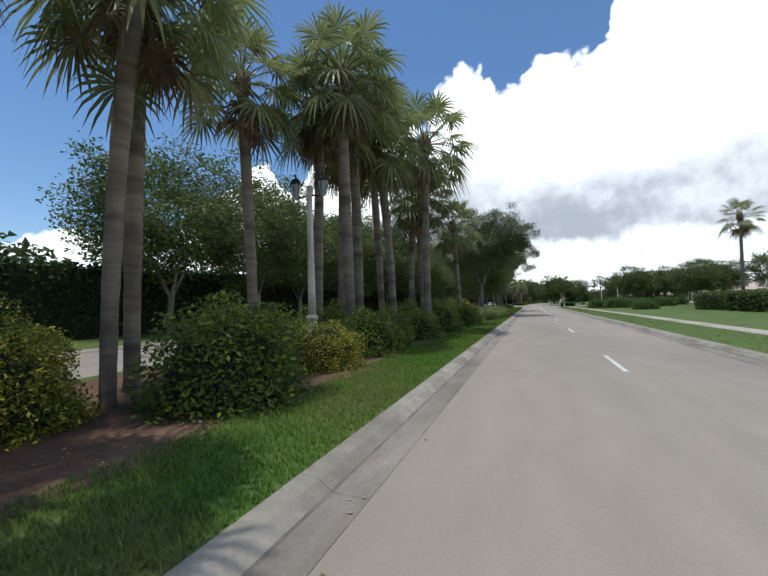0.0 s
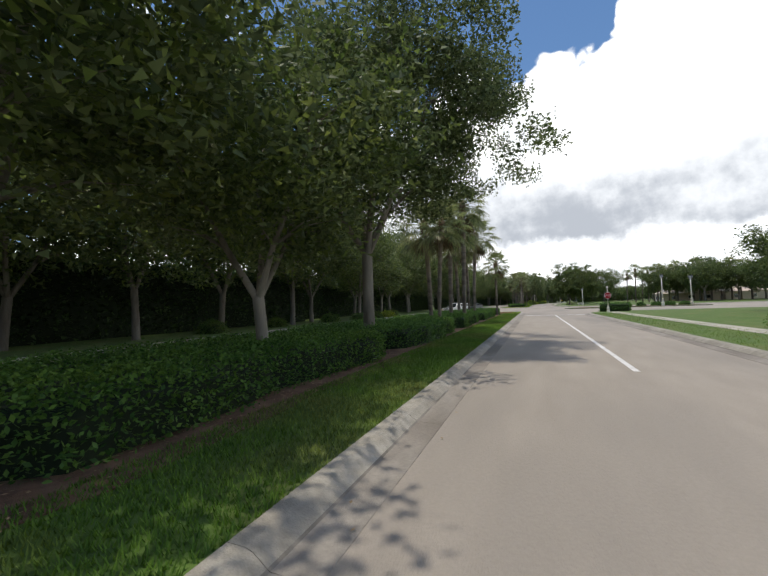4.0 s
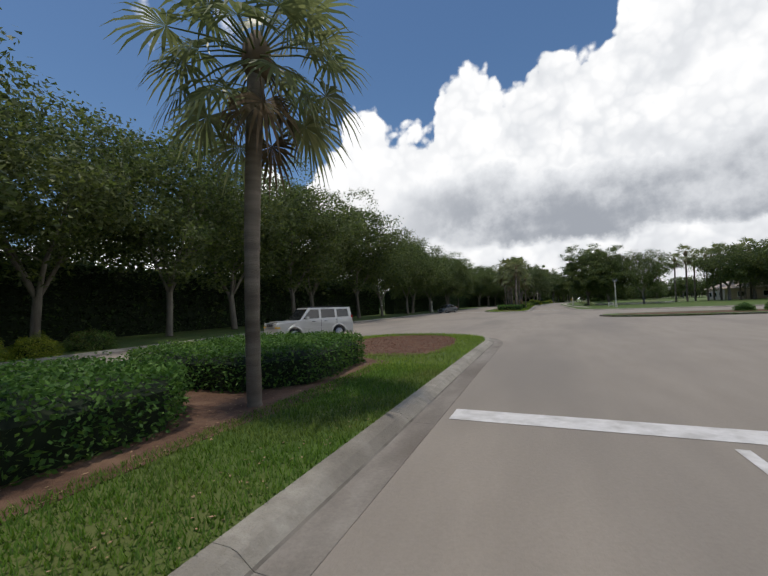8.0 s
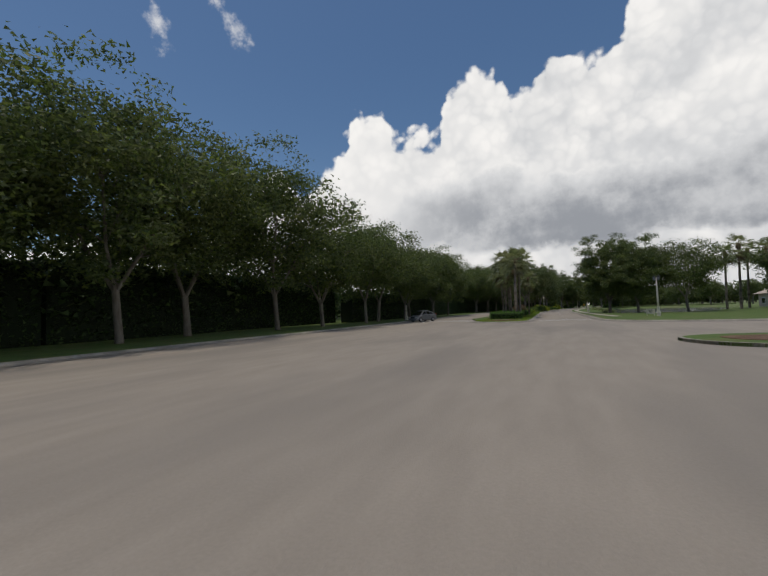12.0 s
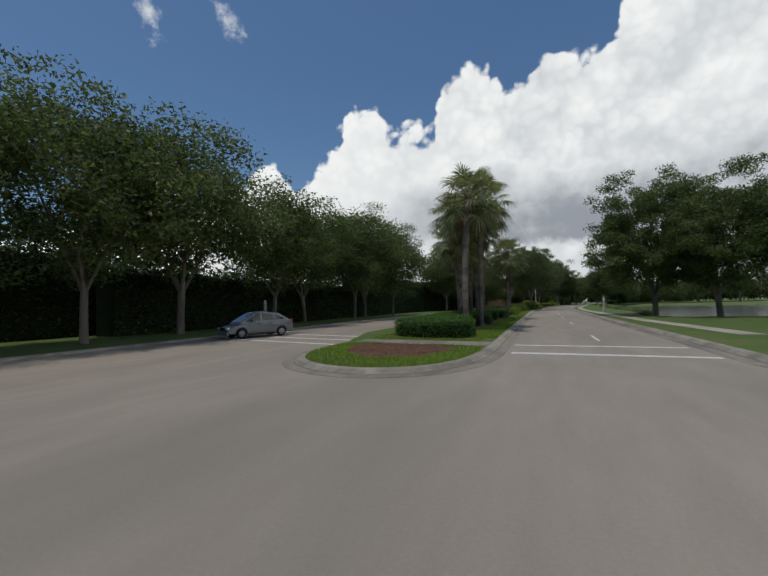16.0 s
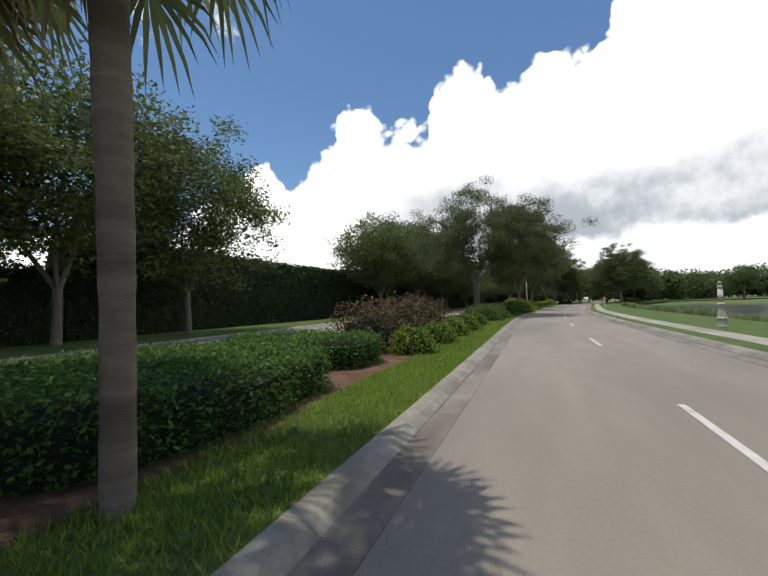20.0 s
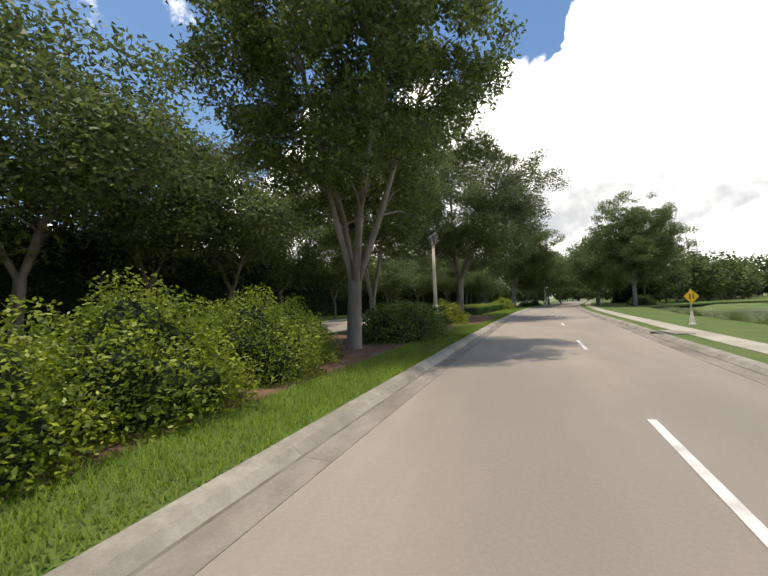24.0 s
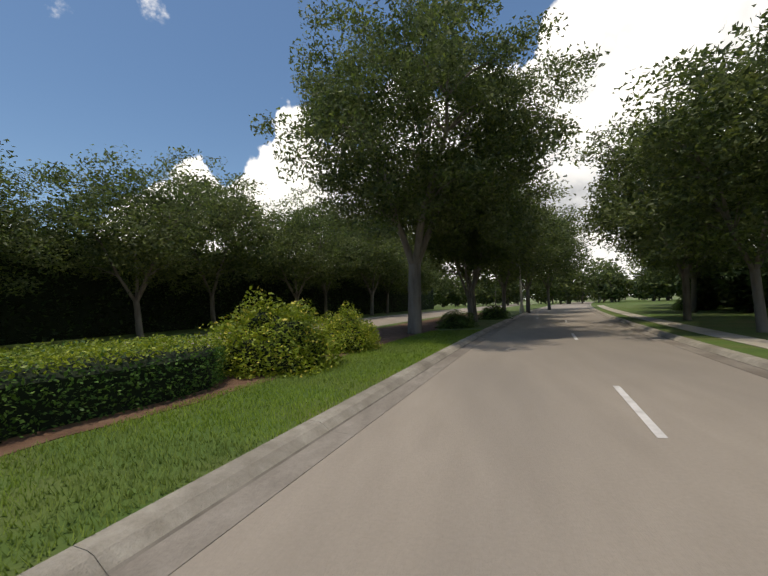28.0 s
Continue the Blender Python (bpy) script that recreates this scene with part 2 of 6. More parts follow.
# brighter, yellower copy of grass_blade; the brightness is in its colour
BRIGHTBLADE = mat("bright_grass_blade", (0.165, 0.26, 0.026), (0.23, 0.335, 0.038), 0.7, 0.8, (0.17, 0.24, 0.05), 0.4, island=0.35, translucent=0.38)
SOIL = mat("mulch", (0.085, 0.045, 0.028), (0.155, 0.084, 0.05), 0.95, 14.0, (0.19, 0.112, 0.07), 2.0, 0.9, 60)
STRAW = mat("fallen_leaf", (0.26, 0.17, 0.09), (0.36, 0.25, 0.14), 0.8, 5.0, island=0.4)
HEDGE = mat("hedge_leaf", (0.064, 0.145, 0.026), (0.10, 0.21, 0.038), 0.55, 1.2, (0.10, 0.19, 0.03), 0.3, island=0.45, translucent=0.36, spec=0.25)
# near-black body inside hedges and shrubs; their inner shade is put into this colour
CORE = mat("shrub_inner_shade", (0.008, 0.016, 0.006), (0.014, 0.024, 0.008), 0.95, 4.0)
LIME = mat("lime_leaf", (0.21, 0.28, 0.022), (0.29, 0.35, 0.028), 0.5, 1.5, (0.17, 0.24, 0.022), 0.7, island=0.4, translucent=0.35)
DUSK = mat("bush_leaf", (0.082, 0.13, 0.03), (0.13, 0.185, 0.04), 0.5, 1.2, (0.12, 0.135, 0.03), 0.5, island=0.45, translucent=0.36)
BUTTER = mat("yellow_green_leaf", (0.17, 0.19, 0.02), (0.28, 0.27, 0.026), 0.5, 1.0, (0.10, 0.14, 0.026), 0.8, island=0.5, translucent=0.36)
YELLOW = mat("yellow_flower", (0.56, 0.47, 0.06), (0.66, 0.56, 0.10), 0.6, 3.0, island=0.3)
REDLEAF = mat("russet_leaf", (0.10, 0.045, 0.03), (0.075, 0.06, 0.022), 0.6, 1.5, (0.16, 0.05, 0.04), 0.8, island=0.5, translucent=0.25)
OAKLEAF = mat("oak_leaf", (0.084, 0.116, 0.042), (0.126, 0.166, 0.06), 0.55, 0.5, (0.14, 0.172, 0.066), 0.12, island=0.45, translucent=0.38)
FRESH = mat("fresh_leaf", (0.105, 0.158, 0.034), (0.155, 0.215, 0.048), 0.5, 0.5, (0.15, 0.185, 0.046), 0.15, island=0.45, translucent=0.5)
BARK = mat("oak_bark", (0.12, 0.102, 0.082), (0.20, 0.176, 0.144), 0.95, 6.0, (0.26, 0.24, 0.20), 1.2, 0.9, 30, stretch=(1, 1, 0.25))
PALMBARK = mat("palm_bark", (0.169, 0.138, 0.106), (0.256, 0.215, 0.169), 0.95, 5.0, (0.095, 0.075, 0.055), 1.0, 0.8, 40, stretch=(0.4, 0.4, 2.2))
FROND = mat("palm_frond", (0.15, 0.19, 0.07), (0.21, 0.245, 0.095), 0.38, 0.8, (0.22, 0.225, 0.10), 0.5, island=0.35, translucent=0.48)
DEADFROND = mat("dead_frond", (0.17, 0.12, 0.065), (0.11, 0.08, 0.045), 0.8, 2.0, island=0.4, translucent=0.15)
FICUS = mat("ficus_leaf", (0.030, 0.062, 0.018), (0.052, 0.098, 0.025), 0.55, 0.5, (0.055, 0.095, 0.022), 0.2, island=0.45, translucent=0.2)
REED = mat("ornamental_grass", (0.12, 0.18, 0.05), (0.19, 0.25, 0.08), 0.6, 1.0, (0.29, 0.29, 0.14), 0.6, island=0.4, translucent=0.3)
CREAM = mat("cast_stone", (0.58, 0.53, 0.43), (0.66, 0.61, 0.51), 0.8, 3.0, (0.48, 0.44, 0.35), 1.0, 0.15, 60)
DARKMETAL = mat("dark_metal", (0.03, 0.035, 0.035), (0.05, 0.055, 0.05), 0.45, 6.0, metal=0.6)
GLASS = mat("lantern_glass", (0.30, 0.33, 0.34), (0.36, 0.38, 0.38), 0.12, 3.0, spec=0.6)
REDSIGN = mat("sign_red", (0.42, 0.02, 0.03), (0.48, 0.03, 0.035), 0.45, 3.0)
WHITE = mat("sign_white", (0.75, 0.75, 0.74), (0.82, 0.82, 0.8), 0.5, 3.0)
AMBER = mat("sign_amber", (0.75, 0.42, 0.02), (0.82, 0.48, 0.03), 0.5, 3.0)
SILVER = mat("silver_paint", (0.50, 0.50, 0.48), (0.56, 0.56, 0.54), 0.32, 2.0, metal=0.35, coat=0.6)
GREYCAR = mat("grey_paint", (0.22, 0.225, 0.23), (0.26, 0.265, 0.27), 0.3, 2.0, metal=0.4, coat=0.6)
RUBBER = mat("tyre_rubber", (0.012, 0.012, 0.012), (0.022, 0.022, 0.022), 0.85, 20.0)
RIM = mat("alloy", (0.42, 0.42, 0.42), (0.52, 0.52, 0.52), 0.3, 6.0, metal=0.8)
CARGLASS = mat("car_glass", (0.012, 0.014, 0.016), (0.02, 0.022, 0.025), 0.05, 3.0, spec=0.8)
BLACKTRIM = mat("black_trim", (0.015, 0.015, 0.016), (0.03, 0.03, 0.03), 0.6, 8.0)
LAMPLENS = mat("lamp_lens", (0.7, 0.7, 0.68), (0.8, 0.8, 0.78), 0.1, 5.0, spec=0.7)
TAIL = mat("tail_lens", (0.4, 0.02, 0.02), (0.45, 0.03, 0.03), 0.15, 5.0)
WATER = mat("lake_water", (0.075, 0.085, 0.082), (0.095, 0.105, 0.10), 0.12, 0.1, spec=0.6, bump=0.05, bump_scale=2.0, stretch=(1, 1, 1))
STUCCO = mat("stucco", (0.55, 0.45, 0.35), (0.62, 0.52, 0.42), 0.9, 2.0, bump=0.2)
TILE = mat("roof_tile", (0.50, 0.40, 0.33), (0.58, 0.48, 0.40), 0.85, 4.0, bump=0.4, bump_scale=12)

# ---------------------------------------------------------------- shape helpers
rng = np.random.default_rng(7)
REF = ((-140, 2.2), (-60, 1.0), (0, 0.0), (40, -0.6), (80, -1.2), (120, -1.95), (160, -2.5), (180, -2.6), (200, -2.83), (220, -2.95), (240, -3.2),
       (260, -2.55), (280, -0.95), (300, 0.93), (320, 3.25), (340, 6.2), (360, 9.9), (380, 14.2), (400, 19), (430, 27), (470, 39), (560, 68))
_gy = np.arange(-150, 561, 1.0)
_gx = np.interp(_gy, [p[0] for p in REF], [p[1] for p in REF])
_gx = np.convolve(np.pad(_gx, 12, "edge"), np.hanning(25) / np.hanning(25).sum(), "valid")


def rx(y):
    return float(np.interp(y, _gy, _gx))


def at(u, y, z=0.0):
    return Vector((rx(y) + u, y, z))


def mesh_from(name, verts, faces, material=None, smooth=False):
    me = bpy.data.meshes.new(name)
    me.from_pydata([tuple(map(float, v)) for v in verts], [], faces)
    me.update()
    if material:
        me.materials.append(material)
    if smooth:
        me.polygons.foreach_set("use_smooth", [True] * len(me.polygons))
    return me


def part(name, data, material=None, parent=None, label="", kind=""):
    """Links a mesh, or a bmesh, as one object under its thing."""
    if isinstance(data, bmesh.types.BMesh):
        me = bpy.data.meshes.new(name)
        data.to_mesh(me)
        data.free()
        data = me
    if material and not data.materials:
        data.materials.append(material)
    ob = new(name, data)
    if parent:
        ob.parent = parent
    return tagged(ob, label=label, kind=kind)


def thing(name, label, category, group="", kind="", loc=None):
    ob = new(name)
    ob.empty_display_size = 0.3
    if loc is not None:
        ob.matrix_basis = Matrix.Translation(loc)
    return tagged(ob, label, category, group, kind)


def ribbon(name, u0, u1, y0, y1, z, thick, material, step=2.0, label="", parent=None):
    """A slab that follows the road between two offsets."""
    f0 = u0 if callable(u0) else (lambda y: u0)
    f1 = u1 if callable(u1) else (lambda y: u1)
    n = max(2, int((y1 - y0) / step) + 1)
    vs, fs = [], []
    for i in range(n):
        y = y0 + (y1 - y0) * i / (n - 1)
        a, b = at(f0(y), y), at(f1(y), y)
        vs += [(a.x, y, z), (b.x, y, z), (b.x, y, z - thick), (a.x, y, z - thick)]
        if i:
            p, q = 4 * (i - 1), 4 * i
            fs += [(p, p + 1, q + 1, q), (p + 1, p + 2, q + 2, q + 1), (p + 3, p, q, q + 3), (p + 2, p + 3, q + 3, q + 2)]
    e = 4 * (n - 1)
    fs += [(3, 2, 1, 0), (e, e + 1, e + 2, e + 3)]
    return part(name, mesh_from(name, vs, fs, material), None, parent, label, "" if parent else "structure")


def smooth_loop(points, n=160):
    """A closed loop of n points, rounded through the given ones."""
    P = [Vector((*p, 0)) for p in points]
    out = []
    for i in range(len(P)):
        a, b, c, d = P[i - 1], P[i], P[(i + 1) % len(P)], P[(i + 2) % len(P)]
        k = max(2, n // len(P))
        for j in range(k):
            t = j / k
            out.append(0.5 * ((2 * b) + (c - a) * t + (2 * a - 5 * b + 4 * c - d) * t * t + (3 * b - a - 3 * c + d) * t ** 3))
    return [(v.x, v.y) for v in out]


def plate(name, loop, z, thick, material, label="", parent=None, dome=0.0):
    bm = bmesh.new()
    vs = [bm.verts.new((x, y, z)) for x, y in loop]
    f = bm.faces.new(vs)
    if f.normal.z < 0:
        f.normal_flip()
    f.normal_update()
    if f.normal.z < 0:
        bmesh.ops.reverse_faces(bm, faces=[f])
    r = bmesh.ops.extrude_face_region(bm, geom=[f])
    low = [g for g in r["geom"] if isinstance(g, bmesh.types.BMVert)]
    bmesh.ops.translate(bm, verts=low, vec=(0, 0, -thick))
    for g in r["geom"]:
        if isinstance(g, bmesh.types.BMFace):
            g.normal_flip()
    bmesh.ops.recalc_face_normals(bm, faces=bm.faces)
    bmesh.ops.triangulate(bm, faces=[g for g in bm.faces if len(g.verts) > 4])
    return part(name, bm, material, parent, label, "" if parent else "structure")


def inset_loop(loop, d):
    out = []
    n = len(loop)
    area = sum(loop[i][0] * loop[(i + 1) % n][1] - loop[(i + 1) % n][0] * loop[i][1] for i in range(n))
    s = 1 if area > 0 else -1
    for i in range(n):
        a, b = Vector(loop[i - 1]), Vector(loop[(i + 1) % n])
        t = (b - a).normalized()
        out.append((loop[i][0] - t.y * d * s, loop[i][1] + t.x * d * s))
    return out


def tube(path, radii, sides=10, cap=True):
    """Vertices and faces of a tapered tube along a path."""
    vs, fs = [], []
    ref = Vector((1, 0, 0))
    for i, p in enumerate(path):
        p = Vector(p)
        d = (Vector(path[min(i + 1, len(path) - 1)]) - Vector(path[max(i - 1, 0)])).normalized()
        s = d.cross(ref)
        if s.length < 0.1:
            s = d.cross(Vector((0, 1, 0)))
        s.normalize()
        t = d.cross(s)
        for k in range(sides):
            a = 2 * math.pi * k / sides
            vs.append(p + (s * math.cos(a) + t * math.sin(a)) * radii[i])
        if i:
            q = (i - 1) * sides
            for k in range(sides):
                fs.append((q + k, q + (k + 1) % sides, q + sides + (k + 1) % sides, q + sides + k))
    if cap:
        fs.append(tuple(reversed(range(sides))))
        fs.append(tuple(range((len(path) - 1) * sides, len(path) * sides)))
    return vs, fs


def join(pieces):
    vs, fs = [], []
    for v, f in pieces:
        o = len(vs)
        vs += list(v)
        fs += [tuple(i + o for i in q) for q in f]
    return vs, fs


def turned(profile, sides=16):
    """A turned solid from (radius, height) pairs."""
    return tube([(0, 0, h) for _, h in profile], [r for r, _ in profile], sides)


def box(x0, x1, y0, y1, z0, z1, bevel=0.0):
    bm = bmesh.new()
    bmesh.ops.create_cube(bm, size=1.0)
    for v in bm.verts:
        v.co = Vector(((x0, x1)[v.co.x > 0], (y0, y1)[v.co.y > 0], (z0, z1)[v.co.z > 0]))
    if bevel:
        bmesh.ops.bevel(bm, geom=bm.edges[:], offset=bevel, segments=2, affect="EDGES", profile=0.6)
    return bm


def leaf_mesh(name, P, size, materials, ratio=0.45, lift=0.35, share=(1.0,), droop=0.0, corners=4):
    """Many small pointed leaves, one at each place."""
    P = np.asarray(P, float)
    n = len(P)
    a = rng.normal(size=(n, 3))
    a[:, 2] = a[:, 2] * 0.6 - droop
    a /= np.linalg.norm(a, axis=1)[:, None]
    up = rng.normal(size=(n, 3)) * 0.7 + np.array([0, 0, lift * 2])
    b = np.cross(up, a)
    b /= np.linalg.norm(b, axis=1)[:, None] + 1e-9
    s = (size * rng.uniform(0.65, 1.3, n))[:, None]
    if corners == 3:
        V = np.stack([P - a * s * 0.5 + b * s * ratio * 0.5, P + a * s * 0.5, P - a * s * 0.5 - b * s * ratio * 0.5], 1).reshape(-1, 3)
    else:
        V = np.stack([P - a * s * 0.5, P + b * s * ratio * 0.5, P + a * s * 0.5, P - b * s * ratio * 0.5], 1).reshape(-1, 3)
    me = bpy.data.meshes.new(name)
    me.vertices.add(corners * n)
    me.vertices.foreach_set("co", V.ravel())
    me.loops.add(corners * n)
    me.loops.foreach_set("vertex_index", np.arange(corners * n, dtype=np.int32))
    me.polygons.add(n)
    me.polygons.foreach_set("loop_start", np.arange(0, corners * n, corners, dtype=np.int32))
    for m in materials:
        me.materials.append(m)
    if len(materials) > 1:
        me.polygons.foreach_set("material_index", rng.choice(len(materials), n, p=share).astype(np.int32))
    me.update(calc_edges=True)
    return me

# ---------------------------------------------------------------- ground, road, kerbs
TOP = 0.14


# top of the bank round the lake
LAKE = smooth_loop([(6.5, 214.5), (6.6, 210), (8.4, 206.9), (12, 206.1), (17, 206), (22.4, 210.5), (26.6, 222), (31.5, 234), (47, 242), (62, 258), (60, 300), (48, 332), (33, 340), (17.5, 322), (12.8, 300), (9.8, 275), (9.0, 255),
                    (8.5, 235), (8.2, 222)], 150)


def bank(x, y):
    """Height of the natural ground: level, and sloping down into the lake."""
    if not (5 < x < 64 and 204 < y < 344):
        return -0.16
    d, within = 99.0, False
    for (ax, ay), (bx, by) in zip(LAKE, LAKE[1:] + LAKE[:1]):
        k = max(0.0, min(1.0, ((x - ax) * (bx - ax) + (y - ay) * (by - ay)) / ((bx - ax) ** 2 + (by - ay) ** 2)))
        d = min(d, math.hypot(x - ax - k * (bx - ax), y - ay - k * (by - ay)))
        if (ay > y) != (by > y) and x < ax + (y - ay) * (bx - ax) / (by - ay):
            within = not within
    return -0.16 - min(1.4, 0.45 * d) if within else -0.16


def ground():
    xs = sorted(set(np.linspace(-2400, 2400, 24)) | set(np.arange(4.0, 66.0, 1.0)))
    ys = sorted(set(np.linspace(-2200, 2600, 24)) | set(np.arange(203.0, 346.0, 1.0)))
    n = len(xs)
    vs = [(x, y, bank(x, y)) for y in ys for x in xs]
    fs = [(j * n + i, j * n + i + 1, (j + 1) * n + i + 1, (j + 1) * n + i) for j in range(len(ys) - 1) for i in range(n - 1)]
    part("ground", mesh_from("ground", vs, fs, FIELD, True), None, None, "green grassland reaching to the horizon, sloping into the lake", "structure")


ground()
ribbon("road", -20.0, 5.8, -140, 470, 0.0, 0.14, ASPHALT, 3.0, "sun-bleached grey brown asphalt of a divided road")
SIDE = [(2.5, 109), (5.4, 110.5), (6.5, 116.5), (8, 121), (16, 121.8), (70, 122), (70, 171), (16, 171.4), (8, 172.5), (2.0, 176)]
plate("side_road", SIDE, -0.004, 0.13, ASPHALT, "asphalt side road joining at the junction")


def arc_path(points, step=0.6):
    """Points at even steps along a polyline."""
    P = [Vector(p) for p in points]
    out = [P[0]]
    for a, b in zip(P, P[1:]):
        k = max(1, int(round((b - a).length / step)))
        out += [a.lerp(b, j / k) for j in range(1, k + 1)]
    return out


PROFILE = ((0.0, -0.06), (0.0, TOP), (0.02, TOP + 0.012), (0.17, TOP + 0.004), (0.235, TOP - 0.016), (0.35, 0.036), (0.375, 0.02), (0.74, 0.007), (0.745, -0.06))


def kerb_run(name, pts, label, joint=3.05):
    """A concrete kerb with its gutter, cast in lengths with open joints, to the right of the way of pts."""
    thing_ob = thing(name, label, "kerb", kind="structure")
    path = arc_path(pts, 0.5)
    nrm = []
    for i in range(len(path)):
        d = (path[min(i + 1, len(path) - 1)] - path[max(i - 1, 0)]).normalized()
        nrm.append(Vector((d.y, -d.x)))
    runs, cur, acc = [], [0], 0.0
    for i in range(1, len(path)):
        acc += (path[i] - path[i - 1]).length
        cur.append(i)
        if acc >= joint or i == len(path) - 1:
            runs.append(cur)
            cur, acc = [i], 0.0
    k = len(PROFILE)
    for run in runs:
        vs, fs, mi = [], [], []
        for j, i in enumerate(run):
            p = path[i].copy()
            if j == 0:
                p += (path[run[1]] - p).normalized() * 0.0035
            if j == len(run) - 1:
                p += (path[run[-2]] - p).normalized() * 0.0035
            for d, z in PROFILE:
                q = p + nrm[i] * d
                vs.append((q.x, q.y, z))
            if j:
                a, b = (j - 1) * k, j * k
                for m in range(k - 1):
                    fs.append((a + m, b + m, b + m + 1, a + m + 1))
                    mi.append(2 if m == 5 else 1 if m > 5 else 0)
        e = (len(run) - 1) * k
        fs += [tuple(range(k)), tuple(reversed(range(e, e + k)))]
        mi += [0, 0]
        me = mesh_from("kerb_length", vs, fs, CONCRETE)
        me.materials.append(GUTTER)
        me.materials.append(GRIME)
        me.polygons.foreach_set("material_index", mi)
        part("kerb_length", me, None, thing_ob)
    return thing_ob


def along(u, y0, y1, step=3.0):
    n = max(2, int(abs(y1 - y0) / step) + 1)
    return [tuple(at(u, y0 + (y1 - y0) * i / (n - 1)).xy) for i in range(n)]


def rounded(points, n=6):
    """A smooth open curve through the points."""
    P = [Vector(p) for p in points]
    P = [P[0] * 2 - P[1]] + P + [P[-1] * 2 - P[-2]]
    out = []
    for i in range(1, len(P) - 2):
        for k in range(n):
            t = k / n
            a, b, c, d = P[i - 1:i + 3]
            out.append(tuple(0.5 * (2 * b + (c - a) * t + (2 * a - 5 * b + 4 * c - d) * t * t + (3 * b - a - 3 * c + d) * t ** 3)))
    return out + [tuple(P[-2])]


NOSE1 = rounded([(-4.18, 122.5), (-4.22, 124.2), (-4.55, 125.8), (-5.4, 127.0), (-6.7, 127.85), (-8.3, 128.3), (-9.9, 128.0), (-11.3, 126.4), (-12.2, 122.8)])
M1 = along(-2.2, -60, 121) + NOSE1 + along(-11.0, 116, -60)
NOSE2 = rounded([(-11.2, 181), (-11.0, 178.4), (-10.2, 176.3), (-8.8, 175.0), (-7.2, 174.6), (-5.9, 175.2), (-5.15, 176.6), (-4.85, 178.6)])


def median(name, loop, label):
    return plate(name, loop, TOP, 0.2, TURF, label)


median("median_south", M1, "grassed median with planting beds and a rounded end")
median("median_north", NOSE2 + along(-2.2, 181, 470) + along(-10.6, 470, 188), "grassed median with palms, hedges and a rounded end")
kerb_run("kerb_median_south", M1[: len(M1) - 59], "pale concrete kerb and stained gutter along the median")
kerb_run("kerb_median_north", NOSE2 + along(-2.2, 181, 450), "pale concrete kerb and stained gutter along the median")
VR1 = along(5.85, -60, 112) + [(4.4, 115.5), (5.3, 118.2), (7.6, 120.3), (11, 121.4), (20, 122), (70, 122)]
plate("verge_east_south", VR1 + [(70, 40), (90, -60)], TOP, 0.2, TURF, "mown grass verge beside the road")
kerb_run("kerb_east_south", list(reversed(VR1)), "concrete kerb and gutter beside the verge")


def east_u(y):
    """Offset of the kerb beside the lakeside verge."""
    return float(np.interp(y, [178, 240, 268, 292, 330], [5.4, 5.38, 5.3, 5.85, 5.9]))


VR2 = [(70, 169), (20, 169.5), (9, 170.6), (5.4, 172.2), (3.5, 174.8)] + [tuple(at(east_u(y), y).xy) for y in range(178, 471, 3)]
plate("verge_east_north", VR2 + [(56, 470), (70, 345), (33, 341.5), (17, 323.5), (12.2, 300), (9.2, 275), (8.5, 255), (8.1, 235), (7.7, 222), (6.1, 214.5), (6.1, 209.5), (8, 206.2), (12, 205.4), (17, 205.2), (22.9, 210), (27.2, 221.5), (32, 233.2), (47.5, 241.2), (80, 246)], TOP, 0.2, TURF,
      "grass verge between the road and the lake")
kerb_run("kerb_east_north", list(reversed(VR2)), "concrete kerb and gutter beside the lakeside verge")
ISL = smooth_loop([(3.0, 149.8), (4.2, 147.6), (7.5, 146.6), (14, 147.0), (26, 148.5), (27, 152), (24, 154.5), (14, 154.3), (6.5, 153.2), (3.6, 151.8)], 80)
plate("splitter_island", ISL, TOP, 0.2, TURF, "grassed island between the lanes of the side road")
kerb_run("kerb_island", list(reversed(ISL + ISL[:1])), "rounded concrete kerb of the island")
plate("island_bed", inset_loop(ISL, 1.5), TOP + 0.02, 0.03, SOIL, "reddish mulch bed on the island")
VL = along(-20.0, -140, 118) + [(-22.4, 124), (-23.2, 132), (-23.2, 150), (-22.6, 158)] + along(-20.0, 166, 470)
plate("verge_west", VL + [(-10, 520), (-160, 520), (-160, -140)], TOP, 0.2, TURF, "shaded grass verge under the trees")
kerb_run("kerb_west", VL, "concrete kerb along the far carriageway", joint=6.0)

# sidewalks in cast slabs
def sidewalk(name, u0, u1, y0, y1, label, slab=1.5):
    s = thing(name, label, "sidewalk", kind="structure")
    y = y0
    while y < y1 - 0.1:
        ye = min(y + slab, y1)
        a, b, c, d = at(u0(y), y), at(u1(y), y), at(u1(ye), ye - 0.012), at(u0(ye), ye - 0.012)
        vs = [(p.x, p.y, z) for z in (TOP + 0.015, TOP - 0.05) for p in (a, b, c, d)]
        part("slab", mesh_from("slab", vs, [(0, 1, 2, 3), (0, 4, 5, 1), (1, 5, 6, 2), (2, 6, 7, 3), (3, 7, 4, 0)], WALKWAY), None, s)
        y = ye


def walk_u(y):
    return float(np.interp(y, [186, 200, 215, 265, 295, 330], [7.4, 6.5, 6.15, 5.98, 6.5, 6.8]))


